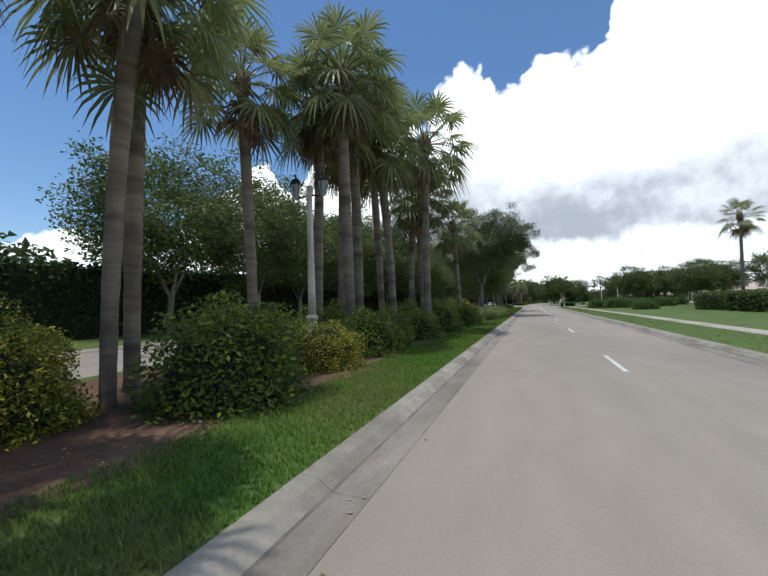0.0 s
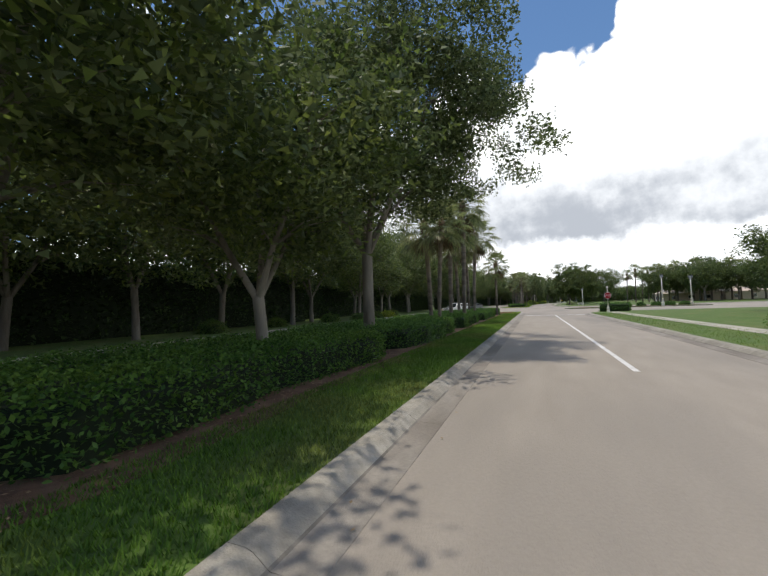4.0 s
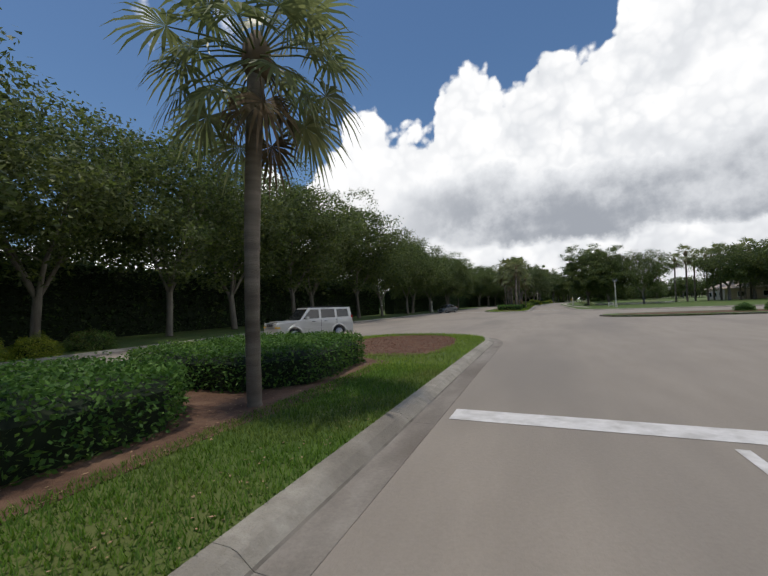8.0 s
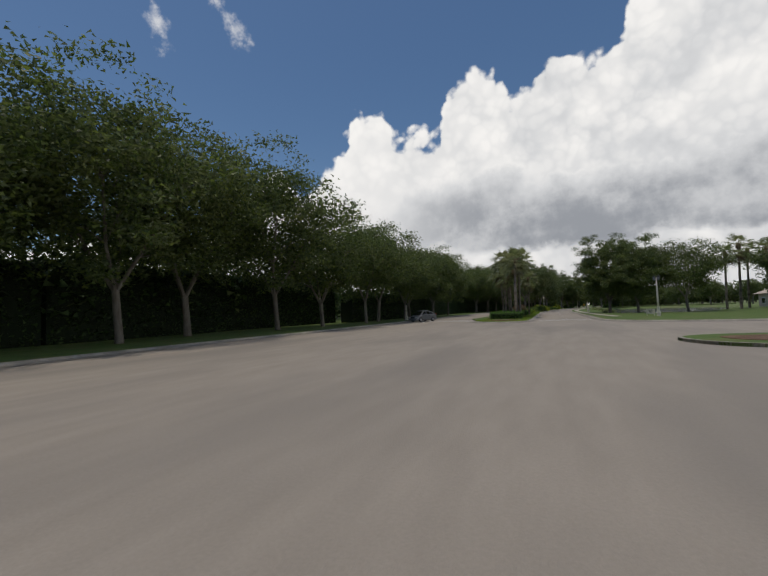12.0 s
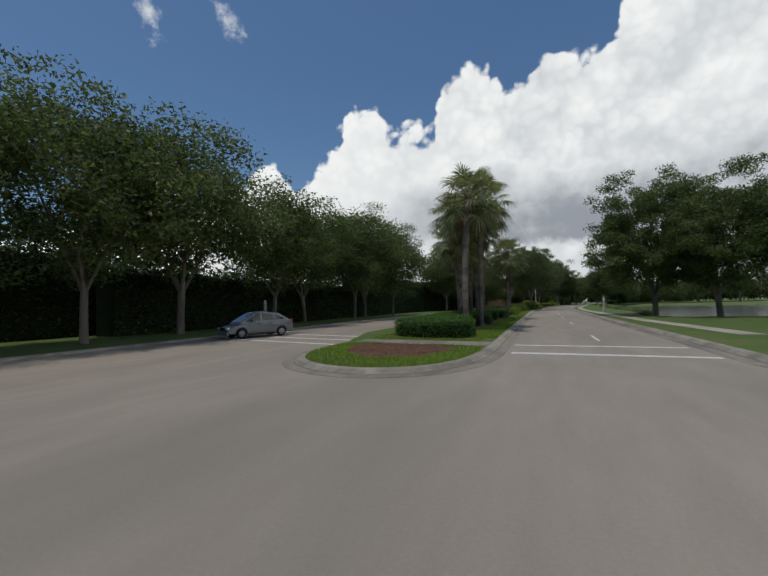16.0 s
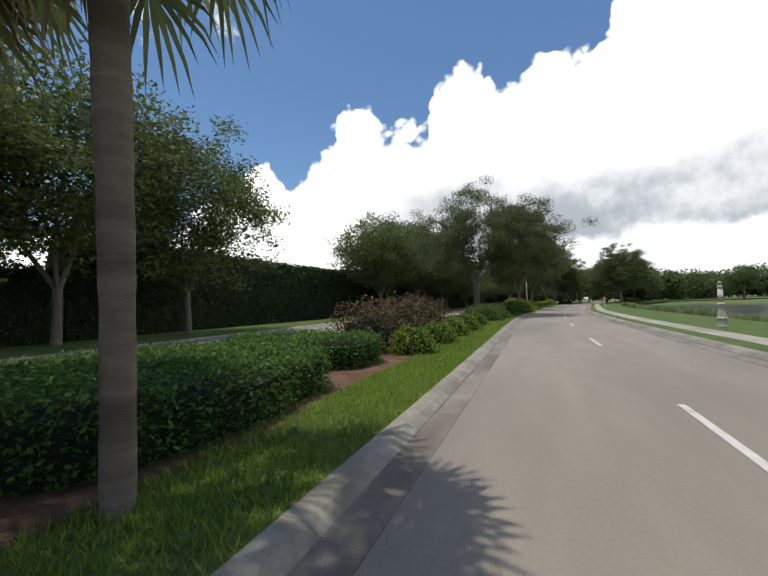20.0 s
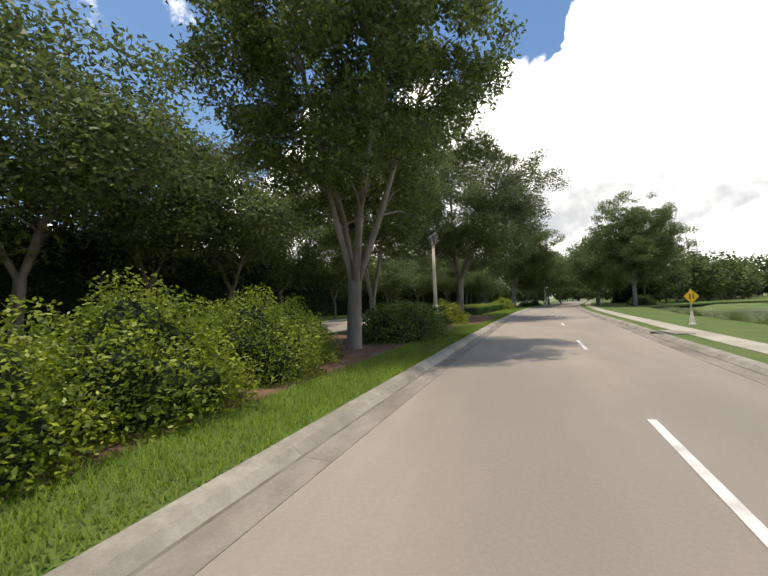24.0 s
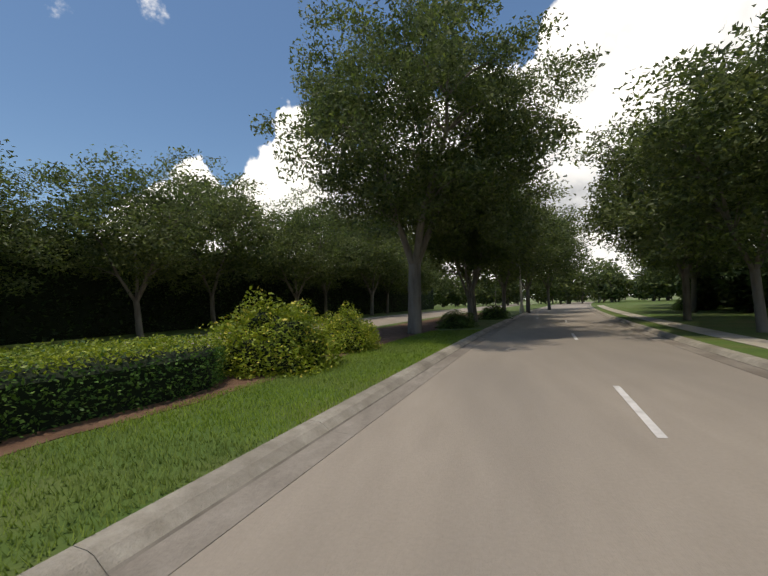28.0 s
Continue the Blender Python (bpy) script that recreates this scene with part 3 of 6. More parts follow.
sidewalk("sidewalk_south", lambda y: 8.3 + 0.25 * math.sin(y / 26), lambda y: 9.4 + 0.25 * math.sin(y / 26), -40, 116, "pale concrete sidewalk through the verge", 1.6)
sidewalk("sidewalk_north", walk_u, lambda y: walk_u(y) + 1.0, 186, 400, "pale concrete sidewalk beside the lake", 1.6)
cross = thing("median_crossing", "concrete footway crossing the median end", "sidewalk", kind="structure")
for i in range(5):
    x0 = -11.0 + i * 1.235
    vs = [(x0, 183.0 - 0.2 * i, TOP + 0.008), (x0 + 1.229, 182.8 - 0.2 * i, TOP + 0.008), (x0 + 1.229, 181.25 - 0.22 * i, TOP + 0.008), (x0, 181.47 - 0.22 * i, TOP + 0.008)]
    vs += [(x, y, z - 0.08) for x, y, z in vs]
    part("slab", mesh_from("slab", vs, [(3, 2, 1, 0), (0, 1, 5, 4), (1, 2, 6, 5), (2, 3, 7, 6), (3, 0, 4, 7)], GUTTER), None, cross)


def mark(name, pts, label, group=""):
    """A painted marking, a thin plate on the asphalt."""
    bm = bmesh.new()
    vs = [bm.verts.new((x, y, 0.006)) for x, y in pts]
    f = bm.faces.new(vs)
    f.normal_update()
    if f.normal.z < 0:
        bmesh.ops.reverse_faces(bm, faces=[f])
    return tagged(part(name, bm, PAINT, None, label, "structure"), group=group)


LINE = 2.05
for y in (-13.5, -1.2, 11.0, 23.9, 37.4, 50.0, 61.5):
    a, b = at(LINE, y), at(LINE, y + 3.05)
    mark("lane_dash", [(a.x - 0.06, a.y), (a.x + 0.06, a.y), (b.x + 0.06, b.y), (b.x - 0.06, b.y)], "worn white lane dash", "lane dashes")
a0 = [at(LINE, 72 + 40.4 * i / 8) for i in range(9)]
mark("lane_line", [(p.x - 0.07, p.y) for p in a0] + [(p.x + 0.07, p.y) for p in reversed(a0)], "solid white line up to the stop bar")
mark("stop_bar", [(-3.15, 112.8), (4.0, 112.5), (4.0, 113.05), (-3.15, 113.4)], "wide white stop bar")
mark("crosswalk_bar", [(-3.9, 179.35), (1.9, 178.98), (1.9, 179.33), (-3.9, 179.8)], "white crosswalk bar", "crosswalk bars")
mark("crosswalk_bar", [(-3.95, 182.05), (1.8, 181.68), (1.8, 182.0), (-3.95, 182.4)], "white crosswalk bar", "crosswalk bars")
for y0 in (184.3, 198.2, 211.2, 223.0, 234.8, 246.4, 257.4, 268.3, 279.4, 291.6, 303.8, 316.0, 328.3, 340.5, 352.7):
    un = float(np.interp(y0, [184, 213, 281, 330], [2.0, 1.8, 2.3, 2.3]))
    a, b = at(un, y0), at(un, y0 + 3.05)
    mark("lane_dash", [(a.x - 0.06, a.y), (a.x + 0.06, a.y), (b.x + 0.06, b.y), (b.x - 0.06, b.y)], "worn white lane dash", "lane dashes")
for k in range(3):
    mark("crosswalk_bar", [(-11.6, 181.4 + 2.2 * k), (-11.6, 181.75 + 2.2 * k), (-21.4, 184.5 + 2.2 * k), (-21.4, 184.1 + 2.2 * k)], "white crosswalk bar", "far crosswalk bars")

# lake with a soft shore
plate("lake", LAKE, -0.85, 0.3, WATER, "calm grey lake reflecting the clouds")

# ---------------------------------------------------------------- plants


def oak_parts(seed, h, spread, fork, clumps, leaves, leaf, lean=0.0, leafmat=OAKLEAF, wood=BARK, second=None, droop=0.0, tr=0.24, corners=3, w=0.1, low=None, gap=-0.3, shift=(0.0, 0.0)):
    """Trunk, limbs and crown meshes of one broad tree, standing at the origin."""
    R = random.Random(seed)
    g = np.random.default_rng(seed)
    wood_bits, tips = [], []
    base = [(0, 0, -0.15), (0.02, 0, 0.15), (lean * 0.3, 0, fork * 0.5), (lean * 0.6, 0.03, fork)]
    base.append((lean * 0.62, 0.03, fork + 0.22))
    wood_bits.append(tube(base, [tr * 1.3, tr * 1.06, tr * 0.94, tr * 0.9, tr * 0.5], 14))
    n = R.randint(4, 6)
    limbs, twigs = [], []
    for i in range(n):
        a = 2 * math.pi * (i + R.uniform(-0.25, 0.25)) / n
        out = spread * R.uniform(0.42, 0.66)
        top = fork + (h - fork) * R.uniform(0.5, 0.82)
        p0 = Vector(base[-2]) + Vector((math.cos(a) * tr * 0.1, math.sin(a) * tr * 0.1, -0.45))
        p1 = p0 + Vector((math.cos(a) * out * 0.3, math.sin(a) * out * 0.3, (top - fork) * 0.34))
        p2 = p0 + Vector((math.cos(a + 0.2) * out * 0.65, math.sin(a + 0.2) * out * 0.65, (top - fork) * 0.72))
        p3 = p0 + Vector((math.cos(a) * out, math.sin(a) * out, top - fork))
        foot = Vector(base[-2]) + Vector((0, 0, -1.1))
        mid = Vector(base[-2]) + Vector((math.cos(a) * tr * 0.36, math.sin(a) * tr * 0.36, 0.02))
        fat = 0.85 + 0.3 * ((i * 0.618 + seed * 0.37) % 1.0)
        limbs.append(mesh_from("limb", *tube([foot, mid, p1, p2, p3], [tr * 0.42, tr * 0.52 * fat, tr * 0.42 * fat, tr * 0.28, tr * 0.1], 9), wood, True))
        for q in (p1, p2, p2.lerp(p3, 0.5)):
            for _ in range(3):
                b = a + R.uniform(-1.3, 1.3)
                e = q + Vector((math.cos(b), math.sin(b), R.uniform(0.1, 0.8))) * spread * R.uniform(0.2, 0.42)
                m = q.lerp(e, 0.5) + Vector((0, 0, 0.12 * spread * 0.3))
                twigs.append(tube([q, m, e], [tr * 0.2, tr * 0.12, tr * 0.035], 5, False))
                tips.append(e)
        tips.append(p3)
    z0 = fork + 0.6 if low is None else low
    cz = z0 + (h - z0) * 0.44
    C = []
    while len(C) < clumps:
        d = g.normal(size=3)
        d /= np.linalg.norm(d)
        v = Vector(d)
        lump = 0.40 * noise.noise(v * 1.7 + Vector((seed * 3.1, 0, 0))) + 0.30 * noise.noise(v * 3.9 + Vector((0, seed * 1.7, 0)))
        k = g.uniform(0.12, 1.0) ** 0.42 * (0.88 + lump)
        k = min(k, 1.06)
        p = np.array([d[0] * spread * k + shift[0], d[1] * spread * k + shift[1], cz + d[2] * k * ((h - cz) if d[2] > 0 else (cz - z0) * 1.05)])
        flat = math.hypot(p[0], p[1])
        if p[2] < fork + 0.7 and flat < spread * 0.4 or noise.noise(Vector(p * 0.5) + Vector((0, 0, seed * 2.3))) < gap:
            continue
        C.append(p)
    C = np.array(C + [tuple(t) for t in tips])
    per = max(4, leaves // len(C))
    w = w * spread
    P = (C[:, None, :] + np.clip(g.normal(size=(len(C), per, 3)), -1.6, 1.6) * np.array([w, w, w * 0.62])).reshape(-1, 3)
    P = P[P[:, 2] > min(fork, z0) * 0.7]
    mats = [leafmat] if second is None else [leafmat, second]
    share = (1.0,) if second is None else (0.62, 0.38)
    return (mesh_from("trunk", *join(wood_bits), wood, True), limbs, mesh_from("twig", *join(twigs), wood, True),
            leaf_mesh("crown", P, leaf, mats, 0.55, 0.3, share, droop, corners))


def make_tree(name, meshes, label, category="tree", group=""):
    t = thing(name, label, category, group)
    tr = part("trunk", meshes[0], None, t)
    for m in meshes[1]:
        part("limb", m, None, tr)
    part("twig", meshes[2], None, tr, "thin grey twigs", "stuff")
    part("crown", meshes[3], None, t, "crown of small leaves", "stuff")
    return t


def placed(x, y, z=TOP, rot=0.0, s=1.0):
    return Matrix.Translation((x, y, z)) @ Matrix.Rotation(rot, 4, "Z")


def spread_out(proto, spots):
    """Stands the first at the first spot and copies at the others: (x, y, turn, scale)."""
    made = []
    for i, (x, y, r, s) in enumerate(spots):
        if i == 0:
            proto.matrix_basis = placed(x, y, TOP, r) @ Matrix.Scale(s, 4)
            made.append(proto)
        else:
            c = copy_thing(proto, placed(x, y, TOP, r))
            c.scale = (s, s, s)
            made.append(c)
    return made


def palm_meshes(seed, h, lean, fronds=30, skirt=10):
    """A cabbage palm: ringed trunk, fan fronds on stalks, dead fronds below."""
    R = random.Random(seed)
    n = 44
    path, rad = [], []
    for i in range(n):
        t = i / (n - 1)
        path.append((lean * t * t, 0.12 * math.sin(t * 2.2 + seed), -0.5 + (h + 0.5) * t))
        rad.append((0.195 if t < 0.05 else 0.17 + 0.02 * math.sin(t * 3 + seed)) + R.uniform(-0.004, 0.012))
    trunk = mesh_from("trunk", *tube(path, rad, 12), PALMBARK, True)
    top = Vector(path[-1])
    boot = mesh_from("crown_shaft", *tube([top + Vector((0, 0, z)) for z in (-0.55, -0.2, 0.2, 0.55)], [0.2, 0.34, 0.3, 0.1], 10), DEADFROND, True)

    def fan(dirn, stalk, size, sag, material, nme):
        """One fan leaf on its stalk, the segments joined near the hub."""
        side = dirn.cross(Vector((0, 0, 1)))
        if side.length < 0.05:
            side = Vector((1, 0, 0))
        side.normalize()
        p0 = top + dirn * 0.12
        p1 = p0 + dirn * stalk * 0.55 + Vector((0, 0, -sag * 0.12))
        p2 = p0 + dirn * stalk + Vector((0, 0, -sag * 0.42))
        tip_d = (p2 - p1).normalized()
        sv, sf = tube([p0, p1, p2], [0.03, 0.022, 0.014], 5, False)
        nrm = side.cross(tip_d).normalized()
        blades = 19
        vs, fs = [], []
        for i in range(blades):
            a = math.radians(-125 + 250 * i / (blades - 1) + R.uniform(-3, 3))
            d = tip_d * math.cos(a) + side * math.sin(a)
            x = (side * math.cos(a) - tip_d * math.sin(a)) * 0.044 * size
            ln = size * (0.70 + 0.30 * math.cos(a * 0.6)) * R.uniform(0.85, 1.1)
            fall = 0.10 + 0.30 * sag * R.uniform(0.7, 1.3)
            q = p2 + d * ln * 0.42 + nrm * 0.03
            r = p2 + d * ln * 0.76 + Vector((0, 0, -ln * fall * 0.35))
            o = len(vs)
            vs += [p2, q + x, q - x - nrm * 0.012, r + x * 0.62, r - x * 0.62, p2 + d * ln * 0.98 + Vector((0, 0, -ln * fall))]
            fs += [(o, o + 1, o + 2), (o + 1, o + 3, o + 4, o + 2), (o + 3, o + 5, o + 4)]
        return mesh_from(nme, *join([(vs, fs), (sv, sf)]), material)

    out = [("trunk", trunk), ("crown_shaft", boot)]
    for i in range(fronds):
        e = math.radians(78 - 118 * ((i + 0.5) / fronds) ** 0.9 + R.uniform(-6, 6))
        a = i * 2.39996 + R.uniform(-0.2, 0.2)
        d = Vector((math.cos(a) * math.cos(e), math.sin(a) * math.cos(e), math.sin(e)))
        out.append(("frond", fan(d, R.uniform(1.2, 1.75), R.uniform(0.95, 1.22), 0.35 + 0.8 * (i / fronds), FROND, "frond")))
    for i in range(skirt):
        e = math.radians(R.uniform(-72, -42))
        a = R.uniform(0, 2 * math.pi)
        d = Vector((math.cos(a) * math.cos(e), math.sin(a) * math.cos(e), math.sin(e)))
        out.append(("dead_frond", fan(d, R.uniform(0.5, 1.35), R.uniform(0.7, 1.0), 1.1, DEADFROND, "dead_frond")))
    return out


def make_palm(seed, h, lean, label, fronds=30, skirt=10):
    t = thing("cabbage_palm", label, "palm tree", "palms of the median")
    for nme, me in palm_meshes(seed, h, lean, fronds, skirt):
        part(nme, me, None, t)
    return t


def shell(loop, z0, h, bulge=0.0):
    """A closed low body over a loop: sides and a slightly domed top."""
    inner = inset_loop(loop, 0.28)
    vs = [(x, y, z0) for x, y in loop] + [(x, y, z0 + h * 0.8) for x, y in loop] + [(x, y, z0 + h) for x, y in inner]
    n = len(loop)
    fs = []
    for k in range(2):
        for i in range(n):
            j = (i + 1) % n
            fs.append((k * n + i, k * n + j, (k + 1) * n + j, (k + 1) * n + i))
    fs.append(tuple(range(2 * n, 3 * n)))
    return vs, fs


def inside(px, py, loop):
    L = np.asarray(loop)
    x0, y0 = L[:, 0], L[:, 1]
    x1, y1 = np.roll(x0, -1), np.roll(y0, -1)
    c = np.zeros(len(px), bool)
    for a, b, cc, d in zip(x0, y0, x1, y1):
        if b == d:
            continue
        hit = ((b > py) != (d > py)) & (px < (cc - a) * (py - b) / (d - b) + a)
        c ^= hit
    return c


def loop_foliage(loop, z0, h, density, side_density, jitter=0.06, rough=0.08):
    """Places over the top and sides of a clipped plant."""
    L = np.asarray(loop)
    lo, hi = L.min(0), L.max(0)
    n = int((hi[0] - lo[0]) * (hi[1] - lo[1]) * density)
    x, y = rng.uniform(lo[0], hi[0], n), rng.uniform(lo[1], hi[1], n)
    ok = inside(x, y, loop)
    x, y = x[ok], y[ok]
    z = z0 + h + rng.normal(size=len(x)) * jitter
    z += np.array([noise.noise(Vector((a * 1.3, b * 1.3, 0))) for a, b in zip(x, y)]) * rough
    P = [np.stack([x, y, z], 1)]
    m = len(loop)
    for i in range(m):
        a, b = L[i], L[(i + 1) % m]
        ln = np.linalg.norm(b - a)
        k = int(ln * h * side_density + rng.uniform())
        if k < 1:
            continue
        t = rng.uniform(0, 1, k)[:, None]
        xy = a + (b - a) * t + rng.normal(size=(k, 2)) * jitter
        zz = z0 + h * rng.uniform(0.02, 1.0, k)
        P.append(np.column_stack([xy, zz]))
    return np.concatenate(P)


def bed_hedge(name, loop, h, label, density=150, leaf=0.13, leafmat=HEDGE, category="hedge", group="", second=None, share=(1.0,), side=150, rough=0.09, z0=TOP, top_only=False):
    t = thing(name, label, category, group)
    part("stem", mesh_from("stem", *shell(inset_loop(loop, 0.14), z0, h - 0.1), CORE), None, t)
    P = loop_foliage(loop, z0, h, density, side, 0.055, rough)
    # lime leaves on top, darker ones below: the lit top is put into the colour
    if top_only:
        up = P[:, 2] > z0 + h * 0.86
        part("foliage", leaf_mesh("foliage", P[up], leaf, [leafmat, second], 0.55, 0.6, (0.9, 0.1)), None, t, "lime green top leaves, lit look in their colour", "stuff")
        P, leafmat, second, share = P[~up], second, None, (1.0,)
    part("foliage", leaf_mesh("foliage", P, leaf, [leafmat] if second is None else [leafmat, second], 0.55, 0.45, share), None, t, "", "stuff")
    return t


def bush_meshes(seed, rx_, ry_, h, n, leaf, leafmat, second=None, share=(1.0,), twiggy=0.0):
    """A loose rounded shrub: a near-black core for its inner shade, and many leaves in clumps."""
    g = np.random.default_rng(seed)
    d = g.normal(size=(n, 3))
    d /= np.linalg.norm(d, axis=1)[:, None]
    d[:, 2] = np.abs(d[:, 2]) * 1.0 - 0.12
    lump = np.array([noise.noise(Vector((a * 2.2 + seed, b * 2.2, c * 2.2))) for a, b, c in d])
    k = (0.86 + 0.26 * lump) * g.uniform(0.72, 1.05 + twiggy, n)
    P = np.stack([d[:, 0] * rx_ * k, d[:, 1] * ry_ * k, np.maximum(0.04, (d[:, 2] * 0.93 + 0.08) * h * k)], 1)
    bm = bmesh.new()
    bmesh.ops.create_icosphere(bm, subdivisions=3, radius=1.0)
    for v in bm.verts:
        q = v.co.copy()
        f = 0.66 + 0.2 * noise.noise(Vector((q.x * 2.2 + seed, q.y * 2.2, q.z * 2.2)))
        v.co = Vector((q.x * rx_ * f, q.y * ry_ * f, max(0.0, (q.z * 0.9 + 0.08) * h * f)))
    core = bpy.data.meshes.new("stem")
    bm.to_mesh(core)
    bm.free()
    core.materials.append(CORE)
    return core, leaf_mesh("foliage", P, leaf, [leafmat] if second is None else [leafmat, second], 0.5, 0.35, share)


def make_bush(name, meshes, label, category="shrub", group=""):
    t = thing(name, label, category, group)
    part("stem", meshes[0], None, t)
    part("foliage", meshes[1], None, t, "", "stuff")
    return t


def clump_mesh(seed, n, ln):
    """An arching tuft of ornamental grass."""
    R = random.Random(seed)
    bits = []
    for _ in range(n):
        a, e = R.uniform(0, 2 * math.pi), R.uniform(0.55, 1.5)
        d = Vector((math.cos(a) * math.cos(e), math.sin(a) * math.cos(e), math.sin(e)))
        out = Vector((math.cos(a), math.sin(a), 0))
        b = Vector((R.gauss(0, 0.16), R.gauss(0, 0.16), 0))
        l = ln * R.uniform(0.6, 1.1)
        w = Vector((-math.sin(a), math.cos(a), 0)) * 0.007
        m = b + d * l * 0.55
        k = b + d * l * 0.82 + out * 0.1 * l - Vector((0, 0, 0.04 * l))
        t = b + d * l * 0.95 + out * 0.3 * l - Vector((0, 0, 0.26 * l))
        bits.append(([b - w, b + w, m + w, m - w, k + w * 0.7, k - w * 0.7, t], [(0, 1, 2, 3), (3, 2, 4, 5), (5, 4, 6)]))
    return mesh_from("tuft", *join(bits), REED)



# ---------------------------------------------------------------- palms and trees
PALM_A = make_palm(11, 9.0, 0.5, "tall cabbage palm with a grey ringed trunk and fan fronds", 36, 6)
PALM_B = make_palm(23, 7.6, -0.3, "cabbage palm with a full round head of fan fronds", 37, 5)
PALM_C = make_palm(37, 10.0, 0.25, "tall slender cabbage palm with brown hanging fronds", 34, 11)
spread_out(PALM_A, [(-7.0, 4.8, 0.3, 0.86), (-5.7, 20.9, 1.2, 1.18), (-8.5, 21.2, 2.2, 1.2), (-7.1, 85.5, 0.2, 0.74), (-7.4, 101.0, 0.1, 0.92), (-8.9, 107.3, 4.0, 0.9),
                    (-7.0, 193.4, 0.9, 0.97), (-9.8, 205.8, 1.9, 0.98), (-8.2, 26.4, 0.2, 1.08), (-6.4, 17.6, 3.1, 1.1)])
# second spot (-5.0, 1.3): a palm added out of view to shade the turf
spread_out(PALM_B, [(-5.5, 29.6, 0.5, 0.97), (-5.0, 1.3, 0.9, 0.95), (-7.9, 27.6, 2.0, 1.2), (-8.4, 94.6, 3.0, 1.12), (-9.5, 103.5, 1.0, 1.05), (-6.3, 112.3, 5.0, 0.83), (-6.5, 208.8, 2.4, 0.88), (-8.3, 193.6, 0.7, 0.82),
                    (-10.6, 203.5, 1.1, 1.05), (-8.4, 88.4, 0.2, 0.95), (-9.6, 209.0, 0.2, 1.0)])
spread_out(PALM_C, [(-8.0, 5.9, 0.9, 0.92), (-8.4, 10.2, 2.9, 0.9), (-6.2, 12.6, 1.7, 1.02), (-7.9, 13.4, 0.3, 0.96), (-7.3, 15.9, 4.1, 1.08), (-7.8, 2.0, 3.3, 0.8), (-9.2, 17.9, 0.3, 1.0),
                    (-6.8, 92.6, 5.1, 0.92), (-8.5, 195.9, 1.6, 0.84), (-7.8, 199.0, 1.5, 0.96), (-8.3, 202.6, 0.4, 0.95), (-9.6, 199.4, 3.4, 0.95), (-8.4, 205.0, 1.4, 0.86)])
PALM_E = make_palm(43, 8.3, 2.1, "leaning cabbage palm with a scarred grey trunk beside the hedge block", 36, 5)
spread_out(PALM_E, [(-7.15, 188.4, 1.45, 1.0)])

OAK = make_tree("live_oak", oak_parts(5, 14.0, 7.0, 3.8, 440, 110000, 0.15, tr=0.24, w=0.055, low=4.8, gap=-0.14, shift=(0.8, 0.0)), "broad airy live oak with small leaves and pale forked trunk", group="oaks of the median")
OAK2 = make_tree("live_oak", oak_parts(8, 15.0, 7.2, 2.8, 330, 30000, 0.28, 0.4, OAKLEAF, BARK, FRESH, tr=0.25, w=0.09, low=3.6), "spreading live oak with a leaning trunk and dense crown", group="oaks of the verge")
OAK3 = make_tree("live_oak", oak_parts(15, 15.5, 6.6, 3.0, 320, 29000, 0.28, -0.3, OAKLEAF, BARK, FRESH, tr=0.22, w=0.09, low=3.4), "upright live oak with grey limbs and a ragged crown", group="oaks of the verge")
ELM = make_tree("weeping_elm", oak_parts(21, 17.0, 6.3, 2.4, 330, 76000, 0.19, 0.2, FRESH, BARK, OAKLEAF, 0.6, tr=0.27, w=0.062, low=5.4, gap=-0.16), "tall fresh green tree with hanging twigs", group="trees of the north median")
SPREAD = make_tree("live_oak", oak_parts(29, 16.6, 8.6, 3.2, 600, 160000, 0.165, 0.3, OAKLEAF, BARK, None, 0.3, tr=0.31, w=0.05, low=3.3, gap=-0.24, shift=(0.3, 0.0)), "big spreading live oak with stout grey trunk over the road", group="trees of the north median")
WIDE = make_tree("live_oak", oak_parts(83, 14.8, 9.8, 3.9, 640, 190000, 0.135, 0.3, OAKLEAF, BARK, None, 0.4, tr=0.38, corners=4, w=0.046, low=3.8, gap=-0.2, shift=(2.0, 1.0)), "wide old live oak roofing the road with heavy limbs", group="trees of the north median")
ROUND = make_tree("live_oak", oak_parts(61, 15.6, 6.7, 2.8, 480, 90000, 0.20, 0.2, OAKLEAF, BARK, FRESH, 0.5, tr=0.27, w=0.06, low=2.9, gap=-0.42), "dense round live oak with a low full crown", group="oaks of the lakeside verge")

spread_out(OAK, [(-6.6, 51.0, 0.4, 0.98), (-7.9, 76.4, 0.1, 1.02)])
spread_out(SPREAD, [(-4.8, 301.8, 0.2, 1.0)])
SPREAD.location.z = TOP + 0.40
spread_out(WIDE, [(-9.9, 253.0, 0.1, 1.0)])
for t in spread_out(ROUND, [(7.3, 211.6, 0.8, 0.98), (11.1, 207.3, 2.6, 0.9), (17.5, 329.6, 1.4, 1.04)])[:2]:
    t.location.z = bank(t.location.x, t.location.y) - 0.05
west = np.arange(-20, 410, 8.3)
west_u = [-23.8, -25.2, -24.2, -26.0, -23.4, -25.6]
